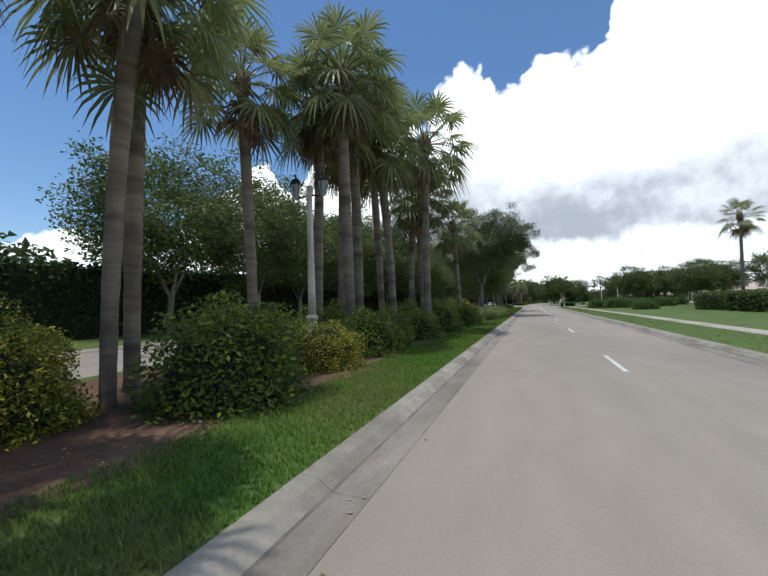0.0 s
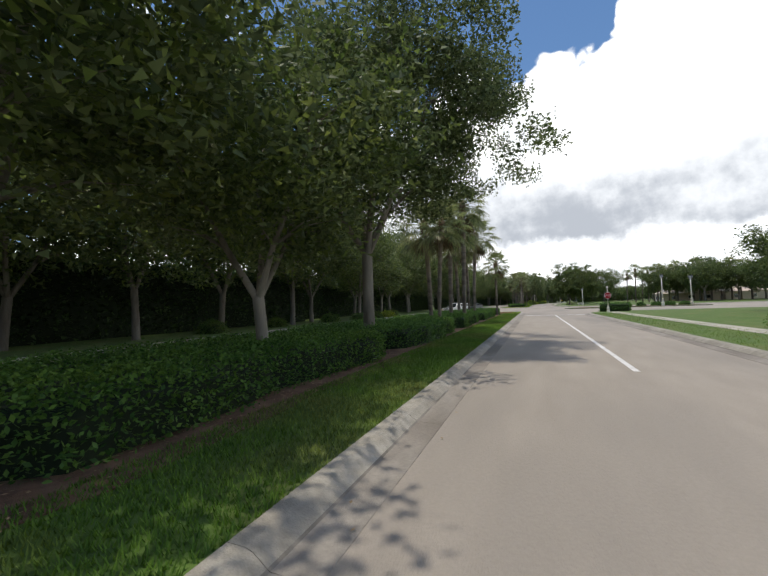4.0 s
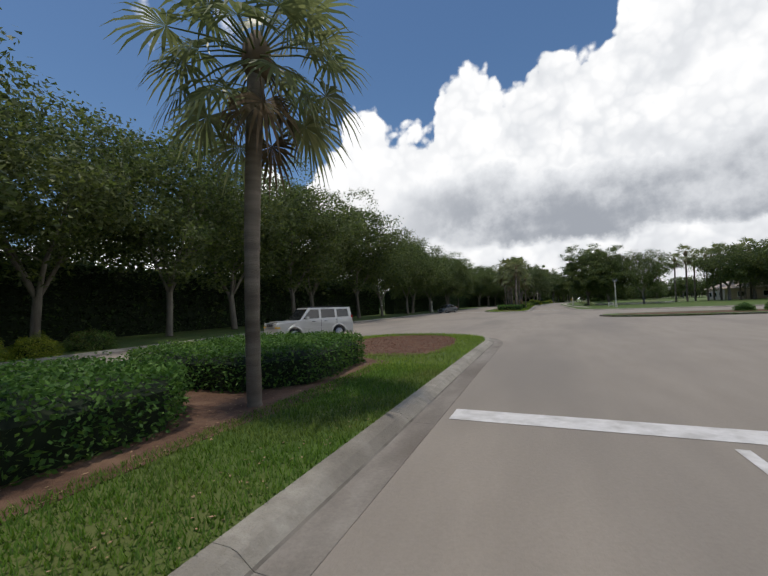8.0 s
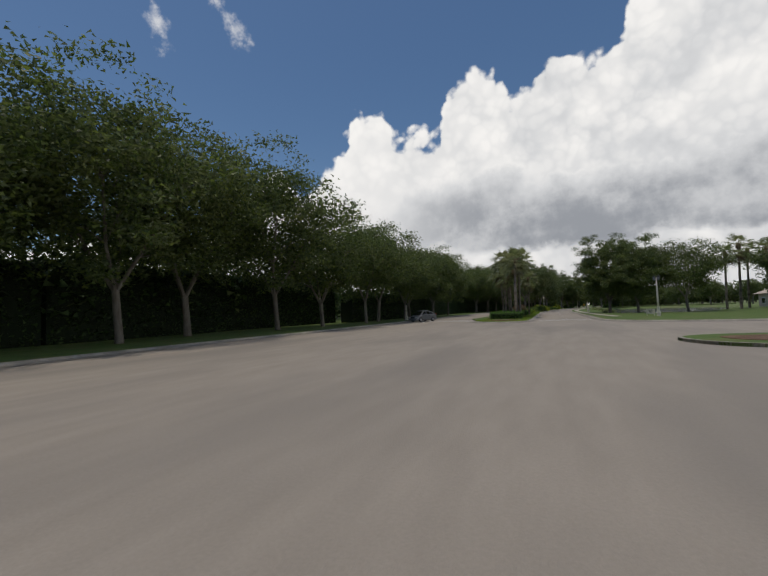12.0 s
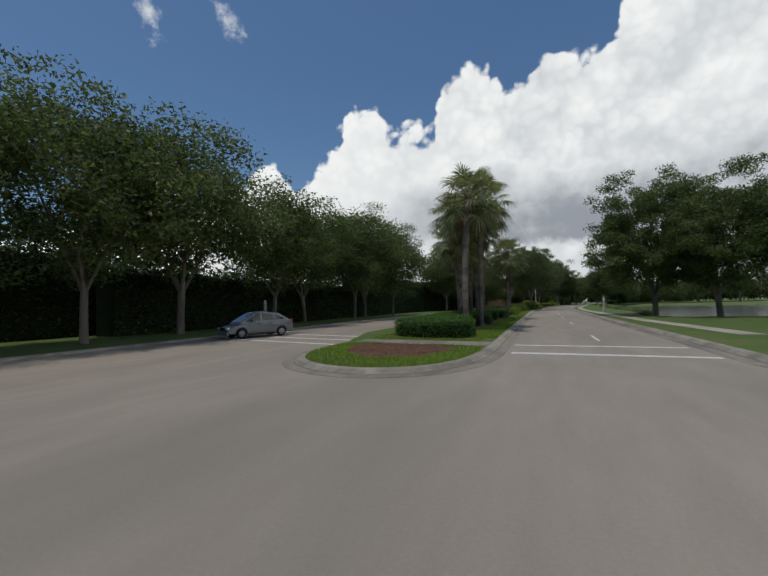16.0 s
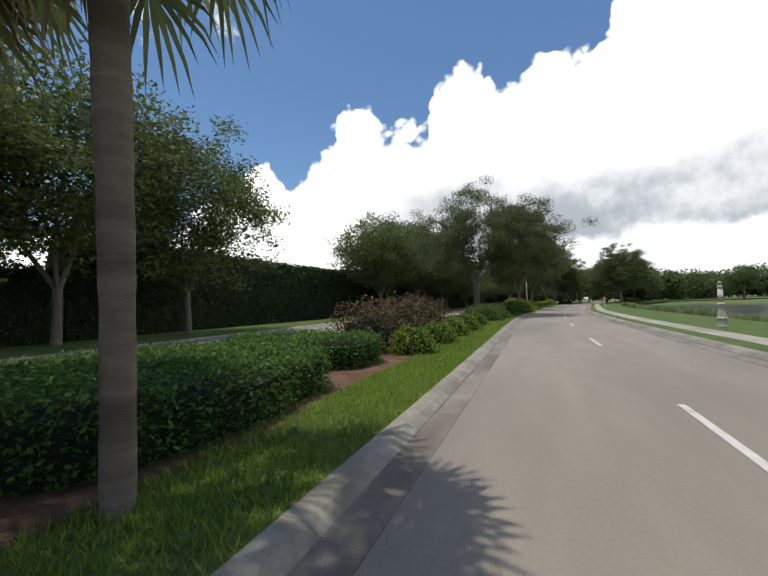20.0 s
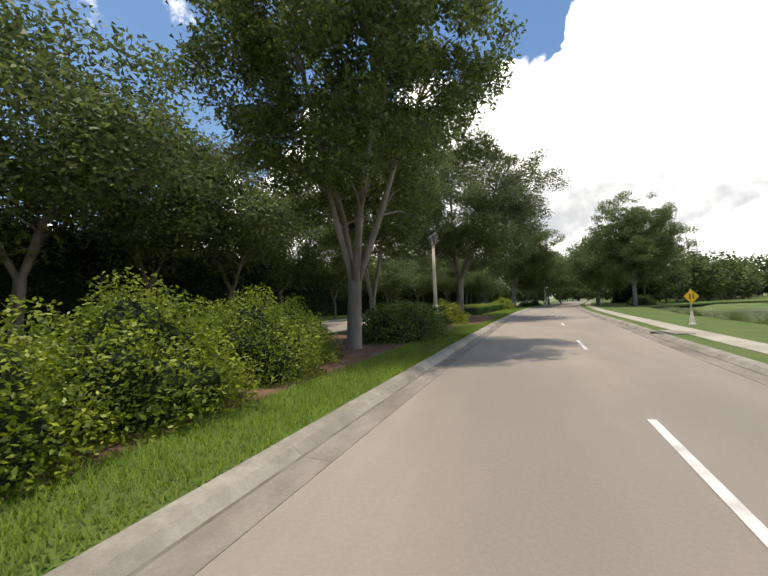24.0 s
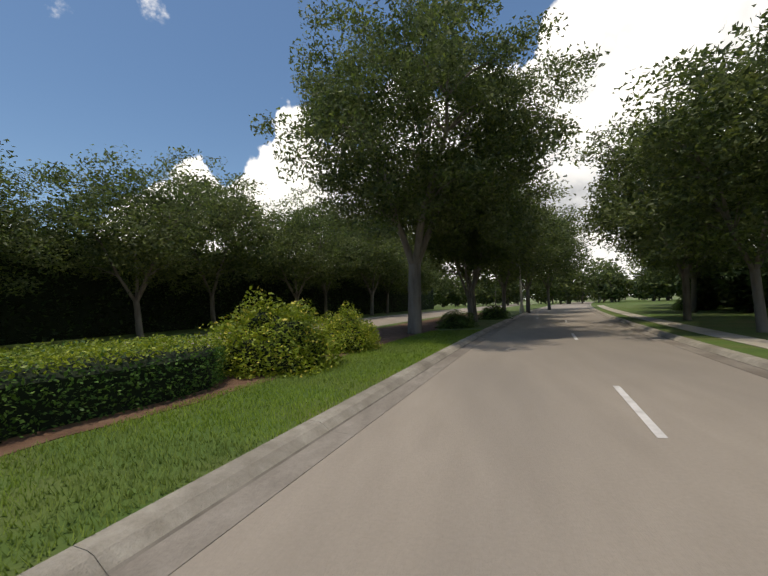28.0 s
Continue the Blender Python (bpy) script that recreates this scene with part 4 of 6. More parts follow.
west_s = [(-40, 0.95), (30, 0.98), (55, 1.08), (90, 1.1), (98, 1.24), (106, 1.18), (114, 0.96), (119, 0.98), (126, 1.14), (132, 1.24), (150, 1.22), (162, 1.14), (174, 1.1), (184, 1.04), (215, 1.05), (255, 1.05), (275, 1.15), (295, 1.08), (310, 0.88), (322, 0.74), (338, 0.74), (350, 0.98), (430, 1.05)]
spots = [(at(west_u[i % 6] - (3.0 if 118 < y < 170 else 0), y).x, y + rng.uniform(-1.5, 1.5), rng.uniform(0, 6.28),
          float(np.interp(y, [a for a, _ in west_s], [b for _, b in west_s])) * rng.uniform(0.88, 1.08)) for i, y in enumerate(west)]
spots = [p for p in spots if not 231 < p[1] < 254 and not 7 < p[1] < 17]
spread_out(OAK2, spots[0::2] + [(-8.6, 63.5, 2.0, 0.74), (-8.2, 70.0, 4.0, 0.7), (4.6, 354.0, 2.0, 0.9), (11.0, 374.0, 1.0, 0.95), (17.0, 203.6, 3.0, 0.8)])
spread_out(OAK3, spots[1::2] + [(7.4, 363.0, 4.0, 0.9), (15.5, 386.0, 5.0, 0.95), (15.4, 341.0, 0.5, 0.8), (17.0, 350.0, 1.5, 0.9), (22.5, 361.0, 2.5, 0.9), (27.5, 373.0, 2.5, 0.9), (33.0, 386.0, 0.1, 0.95), (23.5, 345.0, 1.1, 0.95)])
BIG = make_tree("live_oak", oak_parts(47, 18.2, 7.9, 3.6, 560, 115000, 0.19, 0.25, OAKLEAF, BARK, FRESH, 0.5, tr=0.36, w=0.06, low=4.2, gap=-0.28, shift=(1.2, 0.0)), "tall full live oak with hanging twigs and a stout pale trunk", group="trees of the north median")
spread_out(BIG, [(1.5, 343.6, 0.3, 1.0)])
spread_out(ELM, [(-6.5, 278.5, 0.5, 1.0), (-8.3, 286.8, 2.4, 0.78), (4.3, 351.6, 1.0, 0.72)])

for k in range(12):
    y0, y1, u = -50 + 39 * k - (2.0 if k == 4 else 0), -50 + 39 * (k + 1) - 0.3 + (2.0 if k == 5 else 0), -28.5 - (4.0 if 3 < k < 6 else 0)
    h, w = 4.7 + 0.3 * (k % 3) + (0.7 if 2 < k < 6 else 0) + (2.0 if k > 6 else 0), 2.0
    loop = along(u, y0, y1, 4.0) + along(u - w, y1, y0, 4.0)
    t = thing("ficus_hedge", "tall clipped dark ficus hedge behind the trees", "hedge", "tall hedges")
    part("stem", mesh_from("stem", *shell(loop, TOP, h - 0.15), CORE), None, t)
    n = int((y1 - y0) * (h + w) * 36)
    y = rng.uniform(y0, y1, n)
    s = rng.uniform(0, h + w, n)
    x = np.array([rx(v) for v in y]) + u - np.clip(s - h, 0, w) + rng.normal(size=n) * 0.14
    z = TOP + np.minimum(s, h) + rng.normal(size=n) * 0.12
    part("foliage", leaf_mesh("foliage", np.stack([x, y, z], 1), 0.3, [FICUS], 0.62, 0.3, corners=3), None, t, "", "stuff")


def woods(name, pts, h, depth, label, n, leaf=0.9, mats=(OAKLEAF, FRESH)):
    """A far belt of trees along a line, as one uneven mass of leaf clumps with trunks below."""
    path = arc_path(pts, 5.0)
    g = np.random.default_rng(len(name) + n)
    C, trunks = [], []
    for i, p in enumerate(path):
        for _ in range(3):
            q = p + Vector((g.uniform(-depth, depth), g.uniform(-3, 3)))
            hh = h * g.uniform(0.65, 1.12)
            r = hh * g.uniform(0.32, 0.45)
            trunks.append(tube([(q.x, q.y, -0.2), (q.x + 0.2, q.y, hh * 0.5)], [0.22, 0.14], 5, False))
            k = n // (3 * len(path))
            d = g.normal(size=(k, 3))
            d /= np.linalg.norm(d, axis=1)[:, None]
            f = g.uniform(0.6, 1.05, k)[:, None]
            C.append(np.array([q.x, q.y, hh * 0.54]) + d * f * np.array([r, r, hh * 0.46]))
    t = thing(name, label, "woods", "far woods", kind="stuff")
    part("trunk", mesh_from("trunk", *join(trunks), BARK), None, t, "", "stuff")
    part("crown", leaf_mesh("crown", np.concatenate(C), leaf, list(mats), 0.75, 0.3, (0.7, 0.3), corners=3), None, t, "", "stuff")


woods("far_woods", [(-44, -60), (-46, 40), (-41, 70), (-40, 160), (-44, 185), (-56, 230), (-50, 300), (-30, 440)], 10.0, 4, "dense dark woods behind the tall hedge", 90000, 0.7, (FICUS, OAKLEAF))
woods("far_woods", [(150, 120), (165, 220), (158, 330), (120, 410), (80, 430)], 13, 8, "line of trees beyond the lake", 60000, 1.1)
woods("far_woods", [(-14, 452), (20, 442), (48, 430), (100, 430)], 11, 7, "trees closing the view at the end of the road", 46000, 0.75)
woods("far_woods", [(66, -40), (58, 10), (60, 60), (52, 100)], 8.5, 5, "row of round trees behind the gardens", 40000, 0.7)
woods("far_woods", [(120, -20), (130, 60), (120, 110)], 12, 8, "taller trees behind the gardens", 24000, 1.0)
woods("far_woods", [(34, 352), (46, 372), (58, 398), (66, 440)], 9.5, 7, "thick trees behind the verge oaks", 46000, 0.65)
woods("far_woods", [(25, 350), (27, 362), (33, 378), (42, 396)], 5.0, 2.0, "dark low thicket under the verge trees", 36000, 0.5, (FICUS, OAKLEAF))
woods("far_woods", [(-40, 484), (10, 482), (50, 468), (110, 452)], 9.0, 6, "low thicket closing the road end", 40000, 0.9, (FICUS, OAKLEAF))
woods("far_woods", [(-38, 318), (-33, 350), (-27, 390), (-18, 430)], 9.0, 3.0, "tall trees rising behind the hedge", 50000, 0.6, (OAKLEAF, FICUS))

# ---------------------------------------------------------------- planting beds


def mound(x, y):
    """Height of the mulch heaped round the big oak."""
    return 0.56 * math.exp(-((x + 6.0) / 2.3) ** 2 - ((y - 301.6) / 4.2) ** 2)


def heap(name, x0, x1, y0, y1, label, n=28):
    xs, ys = np.linspace(x0, x1, n), np.linspace(y0, y1, n)
    vs = [(x, y, TOP - 0.03 + mound(x, y) + 0.02 * noise.noise(Vector((x * 1.7, y * 1.7, 0)))) for y in ys for x in xs]
    fs = [(j * n + i, j * n + i + 1, (j + 1) * n + i + 1, (j + 1) * n + i) for j in range(n - 1) for i in range(n - 1)]
    part(name, mesh_from(name, vs, fs, SOIL, True), None, None, label, "structure")


heap("bed_mound", -10.5, -1.6, 292.5, 310.5, "brown mulch heaped round the foot of the oak")


def ribbon_loop(u0, u1, y0, y1, wave=0.18, step=1.0, round_=0.6):
    """A rounded strip beside the road with slightly wandering edges."""
    n = max(4, int((y1 - y0) / step))
    a, b = [], []
    for i in range(n + 1):
        y = y0 + (y1 - y0) * i / n
        e = min(1.0, min(y - y0, y1 - y) / round_) if round_ else 1.0
        k = 1 - (1 - e) ** 2
        mid = (u0 + u1) / 2
        p = at(mid + (u1 - mid) * (0.55 + 0.45 * k) + wave * math.sin(y * 0.9) + 0.5 * wave * math.sin(y * 2.3), y)
        q = at(mid + (u0 - mid) * (0.55 + 0.45 * k) + wave * math.sin(y * 0.7 + 2), y)
        a.append((p.x, p.y))
        b.append((q.x, q.y))
    return a + b[::-1]


def bed(name, loop, label):
    plate(name, loop, TOP + 0.012, 0.05, SOIL, label)


BED_END = [(-5.4, 119.3), (-5.15, 122.3), (-5.6, 125.0), (-6.6, 126.6), (-8.3, 127.2), (-9.8, 126.4), (-10.7, 123.8), (-11.0, 120.2), (-8.5, 119.0)]
BED_ROUND = [(-10.3, 180.2), (-9.5, 177.9), (-8.0, 176.5), (-6.5, 176.9), (-5.85, 178.5), (-5.95, 179.9), (-7.4, 180.6), (-9.0, 181.0)]
bed("bed_palms", ribbon_loop(-10.4, -4.05, -22, 60.5, 0.12), "brown mulch bed under palms and shrubs")
bed("bed_hedge", ribbon_loop(-10.4, -3.95, 61.5, 118.6, 0.12), "brown mulch bed around the low hedges")
bed("bed_end", inset_loop(smooth_loop(BED_END, 64), 0.0), "bare reddish mulch bed at the end of the median")
bed("bed_round", smooth_loop(BED_ROUND, 64), "bare reddish mulch bed at the rounded end")
bed("bed_block", [(-10.6, 184.2), (-8.5, 183.45), (-5.9, 183.1), (-5.55, 184.6), (-5.75, 186.2), (-6.15, 187.9), (-6.25, 190.5), (-6.5, 193.2), (-10.8, 194)], "mulch bed under the clipped hedge block")
bed("bed_north", ribbon_loop(-9.5, -3.75, 194.2, 291.4, 0.12), "brown mulch bed under palms, hedges and shrubs")
bed("bed_lamp", ribbon_loop(-9.3, -2.75, 291.8, 306.6, 0.2), "wide brown mulch bed strewn with leaves around the trees")
bed("bed_far", ribbon_loop(-9.5, -4.85, 307, 375, 0.15), "brown mulch bed under the long hedge")

# low hedges
for a, b in ((62.5, 73.6), (74.2, 84.6), (86.2, 91.6), (93.3, 96.6), (97.6, 111.9), (113.0, 118.4)):
    bed_hedge("low_hedge", ribbon_loop(-9.9, -4.4 - 0.12 * ((a * 7) % 3), a, b, 0.16), 0.78, "low dense dark green hedge with glossy leaves", 430, 0.082, group="low hedges of the south median", side=430)
bed_hedge("hedge_block", [(-10.3, 185.2), (-9.3, 184.1), (-7.7, 183.65), (-6.5, 183.6), (-6.0, 184.3), (-6.2, 185.6), (-6.6, 187.2), (-7.2, 188.8), (-7.5, 190.2), (-7.6, 191.4), (-7.75, 192.4), (-7.75, 193.8), (-7.1, 194.5), (-7.2, 195.3), (-10.4, 195.4)], 0.85, "clipped bright green hedge block at the median end", 520, 0.082, group="low hedges of the north median", side=520, rough=0.05)
for a, b, u1 in ((195.7, 198.5, -4.15), (199.1, 203.6, -4.6), (204.4, 207.6, -4.35), (208.2, 214.4, -4.05), (215.0, 217.8, -4.5)):
    bed_hedge("low_hedge", ribbon_loop(-9.0, u1, a, b, 0.15), 0.8, "low leafy green hedge with uneven edge", 480, 0.08, group="low hedges of the north median", side=480)
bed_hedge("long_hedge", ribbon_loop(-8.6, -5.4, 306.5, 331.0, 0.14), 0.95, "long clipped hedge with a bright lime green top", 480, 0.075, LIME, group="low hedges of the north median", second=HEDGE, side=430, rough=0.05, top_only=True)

# shrubs
B1 = make_bush("croton_shrub", bush_meshes(2, 1.5, 1.45, 2.05, 10000, 0.105, DUSK, LIME, (0.72, 0.28), 0.12), "loose dark green shrub with yellow spotted leaves", group="shrubs of the south median")
spread_out(B1, [(-5.3, 5.7, 0.1, 1.0), (-5.4, 12.2, 2.2, 0.85), (-5.5, 14.6, 3.0, 0.8), (-5.6, 23.4, 0.7, 1.05), (-6.3, 26.2, 1.9, 1.05), (-4.95, 28.6, 2.6, 0.82),
                (-6.7, 19.5, 4.0, 1.0), (-5.4, 31.2, 1.0, 0.95), (-7.4, 8.8, 2.0, 1.05), (-7.0, 30.0, 3.4, 1.1), (-5.2, 18.0, 0.4, 0.75), (-7.9, 14.0, 5.0, 1.0), (-8.0, 23.8, 5.0, 1.0),
                (-6.8, -2.0, 0.5, 1.0), (-6.0, -6.0, 0.5, 1.0)])
B2 = make_bush("flowering_shrub", bush_meshes(5, 1.75, 1.6, 2.15, 26000, 0.066, BUTTER, YELLOW, (0.84, 0.16), 0.04), "rounded shrub covered with yellow leaves", group="shrubs of the south median")
spread_out(B2, [(-6.5, 34.6, 0.3, 1.15), (-7.9, 36.6, 1.8, 0.9), (-5.4, 9.4, 1.0, 0.7), (-7.6, 3.0, 2.4, 1.1)])
B3 = make_bush("clipped_shrub", bush_meshes(9, 1.0, 0.95, 1.15, 3200, 0.10, LIME, HEDGE, (0.6, 0.4)), "small clipped lime green shrub", group="clipped shrubs")
spread_out(B3, [(-7.1, 219.2, 0.3, 1.0), (-7.0, 222.3, 1.0, 0.95), (-7.1, 225.6, 2.0, 1.0), (-7.1, 229.4, 0.2, 1.05), (-7.2, 233.6, 2.5, 1.05), (-7.2, 248.0, 0.8, 1.5), (-7.3, 241.0, 0.2, 1.1)])
B4 = make_bush("crape_myrtle", bush_meshes(14, 1.6, 1.5, 2.0, 4200, 0.12, REDLEAF, DUSK, (0.7, 0.3), 0.3), "tall loose russet shrub with red tips", group="shrubs of the north median")
spread_out(B4, [(-8.9, 219.6, 0.3, 0.95), (-9.0, 222.8, 1.1, 1.05), (-9.3, 226.0, 2.4, 1.05), (-9.4, 229.5, 3.0, 1.0)])
B5 = make_bush("dark_shrub", bush_meshes(19, 1.5, 1.5, 1.5, 9000, 0.095, DUSK, HEDGE, (0.6, 0.4), 0.16), "loose dark green shrub in the shade of the trees", group="shrubs of the north median")
spread_out(B5, [(-8.2, 243.6, 0.3, 1.0), (-8.8, 246.6, 1.3, 1.1), (-8.3, 249.3, 2.3, 1.0), (-8.6, 252.6, 3.3, 1.1), (-8.2, 255.6, 0.8, 1.05), (-7.6, 258.6, 1.9, 1.1), (-7.4, 261.8, 2.9, 1.1),
                (-5.7, 281.6, 0.4, 1.3), (-5.8, 284.8, 2.0, 1.25), (-6.2, 288.2, 1.0, 1.25), (-8.0, 292.0, 0.2, 1.3), (-8.4, 296.2, 4.0, 1.2), (-7.6, 300.6, 1.4, 0.8), (-5.8, 304.6, 1.0, 0.8),
                (3.5, 347.5, 0.2, 0.8), (6.2, 357.5, 1.2, 0.9), (-6.2, 259.6, 0.6, 1.2), (-5.9, 262.4, 2.6, 1.25), (-7.4, 240.6, 0.9, 1.0), (-7.2, 244.8, 2.2, 1.05), (-7.0, 253.8, 0.2, 1.0)])
B6 = make_bush("lime_shrub", bush_meshes(27, 1.35, 1.3, 1.55, 13000, 0.075, LIME, YELLOW, (0.93, 0.07), 0.1), "bright yellow green shrub in full sun", group="lime shrubs")
spread_out(B6, [(-5.0, 293.6, 0.3, 1.18), (-6.5, 296.6, 1.8, 1.0), (-0.7, 332.6, 0.6, 1.4), (-0.1, 336.6, 2.2, 1.12), (-5.2, 262.6, 0.6, 1.3)])
B9 = make_bush("lime_shrub", bush_meshes(52, 1.75, 1.95, 2.3, 18000, 0.08, LIME, DUSK, (0.76, 0.24), 0.06), "tall loose yellow green shrub in a hedge row", group="shrubs of the north median")
spread_out(B9, [(-6.9, 267.2, 0.2, 1.0), (-7.1, 270.0, 1.3, 1.06), (-7.0, 272.8, 2.5, 1.0), (-7.3, 275.2, 3.6, 0.92)])
B7 = make_bush("verge_shrub", bush_meshes(31, 2.3, 2.3, 2.1, 10000, 0.13, DUSK, HEDGE, (0.5, 0.5)), "big rounded green shrub on the garden side of the verge", group="garden shrubs")
spread_out(B7, [(10.6, 83.5, 0.3, 1.05), (13.2, 80.5, 1.3, 1.15), (14.0, 65.5, 0.9, 0.8), (17.5, 84, 0.3, 1.0), (21.0, 86, 2.3, 1.0), (18.0, 92, 0.6, 0.9), (26, 98, 0.9, 1.1), (24.0, 106, 2.9, 1.1), (19.5, 58, 1.0, 0.8), (30, 112, 1.0, 1.2),
                (20.5, 337, 0.2, 0.9), (22.8, 344, 1.2, 1.0), (24.5, 352, 2.2, 1.0), (27.5, 360, 0.2, 1.0), (25.0, 366, 3.2, 0.9), (31.0, 371, 1.9, 1.0), (34.5, 380, 0.6, 1.0)])
for y in (14, 26, 38, 50):
    bed_hedge("garden_hedge", ribbon_loop(19.0, 22.4, y, y + 11.6, 0.3), 1.9, "tall dark garden hedge behind the sidewalk", 60, 0.22, DUSK, group="garden hedges", side=70, rough=0.3)

# hedge blocks beside the stop sign
B8 = make_bush("clipped_hedge", bush_meshes(41, 0.95, 0.95, 1.05, 3000, 0.10, HEDGE), "clipped dark green hedge beside the stop sign", group="hedges at the stop sign")
spread_out(B8, [(16.5, 151, 0.3, 1.0), (14.2, 150.6, 1.2, 0.9)])
bed_hedge("box_hedge", [(5.5, 117.9), (7.2, 117.8), (8.9, 118.3), (9.3, 119.5), (7.6, 119.6), (6.2, 118.9)], 1.05, "clipped dark green box hedge behind the stop sign", 260, 0.10, group="hedges at the stop sign", side=260, rough=0.05)
for x, y, r, k in ((-22.6, 106, 0.2, 0.7), (-22.9, 109.5, 1.2, 0.8), (-23.2, 113, 2.2, 0.75), (-23.4, 120, 0.7, 0.8), (-23.8, 101, 0.7, 0.8), (-24.4, 92, 0.2, 0.7), (-24.2, 84, 1.9, 0.8)):
    c = copy_thing(B5, placed(x, y, TOP, r))
    tagged(c, "loose green shrub in the shade of the far trees", group="shrubs of the far verge")
    c.scale = (k, k, k)
for x, y in ((-22.8, 115.4), (-22.7, 117.2)):
    c = copy_thing(B6, placed(x, y, TOP, y))
    c.scale = (0.75, 0.75, 0.75)
for x, y in ((19, 151), (21.5, 152), (23.5, 151)):
    c = copy_thing(B8, placed(x, y, (0.0 if y > 175 else TOP) - 0.01, x))
    c.scale = (1.2, 1.2, 1.0)

# ornamental grass
CL = [thing("grass_clump", "arching clump of pale green ornamental grass", "grass", "ornamental grasses") for _ in range(3)]
for k, c in enumerate(CL):
    part("tuft", clump_mesh(50 + k, 460, 1.45 + 0.1 * k), None, c, "", "stuff")
gspots = [(-3.55 - 1.75 * (i % 4) + rng.uniform(-0.3, 0.3), 37.2 + 1.95 * (i // 4) + 0.8 * (i % 2) + rng.uniform(-0.35, 0.35)) for i in range(28)] + [(-4.6 - rng.uniform(0, 2.8), 50.2 + 0.9 * i) for i in range(11)]
for i, (u, y) in enumerate(gspots):
    m = placed(at(u, y).x, y, TOP, rng.uniform(0, 6.28))
    g_ = CL[i] if i < 3 else copy_thing(CL[i % 3], m)
    if i < 3:
        g_.matrix_basis = m
    k = rng.uniform(0.8, 1.06)
    g_.scale = (k * 1.12, k * 1.12, k * 1.06)


# reeds on the lake shore
for i in range(64):
    y = 213 + i * 1.6 + rng.uniform(-0.5, 0.5)
    x = float(np.interp(y, [206, 214.5, 222, 235, 255, 275, 300, 322], [6.8, 6.7, 8.4, 8.7, 9.2, 10.0, 13.0, 17.7])) + rng.uniform(-0.2, 1.1)
    c = copy_thing(CL[i % 3], placed(x, y, bank(x, y) - 0.03, rng.uniform(0, 6.28)))
    tagged(c, "clump of tall green reeds at the edge of the lake", group="reeds of the shore")
    k = 0.62 + 0.3 * math.sin(i * 0.9) ** 2
    c.scale = (0.95, 0.95, k)


# turf blades near the road
def turf_blades(name, u0, u1, y0, y1, density, ln, label):
    n = int((u1 - u0) * (y1 - y0) * density)
    y = rng.uniform(y0, y1, n)
    u = rng.uniform(u0, u1, n)
    x = np.interp(y, _gy, _gx) + u
    a = rng.uniform(0, 2 * math.pi, n)
    l = ln * rng.uniform(0.6, 1.3, n)
    w = 0.009
    base = np.stack([x, y, np.full(n, TOP - 0.005)], 1)
    s = np.stack([-np.sin(a), np.cos(a), np.zeros(n)], 1) * w
    tip = base + np.stack([np.cos(a) * l * 0.55, np.sin(a) * l * 0.55, l * 0.85], 1)
    V = np.stack([base - s, base + s, tip], 1).reshape(-1, 3)
    me = bpy.data.meshes.new(name)
    me.vertices.add(3 * n)
    me.vertices.foreach_set("co", V.ravel())
    me.loops.add(3 * n)
    me.loops.foreach_set("vertex_index", np.arange(3 * n, dtype=np.int32))
    me.polygons.add(n)
    me.polygons.foreach_set("loop_start", np.arange(0, 3 * n, 3, dtype=np.int32))
    me.materials.append(BLADE if y1 < 150 else BRIGHTBLADE)
    me.update(calc_edges=True)
    tagged(part(name, me, None, None, label, "stuff"), category="grass")


turf_blades("turf_grass", -4.3, -2.19, -6, 117, 1050, 0.085, "short green turf blades along the kerb")
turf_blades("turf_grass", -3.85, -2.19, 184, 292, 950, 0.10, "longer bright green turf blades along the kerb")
turf_blades("turf_grass", -4.95, -2.19, 306, 345, 700, 0.085, "bright yellow green turf blades along the kerb")
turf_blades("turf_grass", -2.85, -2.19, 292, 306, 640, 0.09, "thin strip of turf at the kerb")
turf_blades("turf_grass", 5.9, 8.8, -5, 112, 70, 0.07, "mown turf of the verge")

# fallen leaves and mulch chips
def litter(name, u0, u1, y0, y1, n, label, z=TOP + 0.02, size=0.07, material=STRAW):
    y = rng.uniform(y0, y1, n)
    u = rng.uniform(u0, u1, n)
    x = np.interp(y, _gy, _gx) + u
    lift = np.array([mound(a, b) for a, b in zip(x, y)])
    P = np.stack([x, y, np.full(n, z) + rng.uniform(0, 0.012, n)], 1)
    me = leaf_mesh(name, P, size, [material], 0.55, 4.0)
    co = np.empty(len(me.vertices) * 3)
    me.vertices.foreach_get("co", co)
    co = co.reshape(-1, 3)
    co[:, 2] = z + (co[:, 2] - z) * 0.2 + np.repeat(lift, 4)
    me.vertices.foreach_set("co", co.ravel())
    tagged(part(name, me, None, None, label, "stuff"), category="leaves")


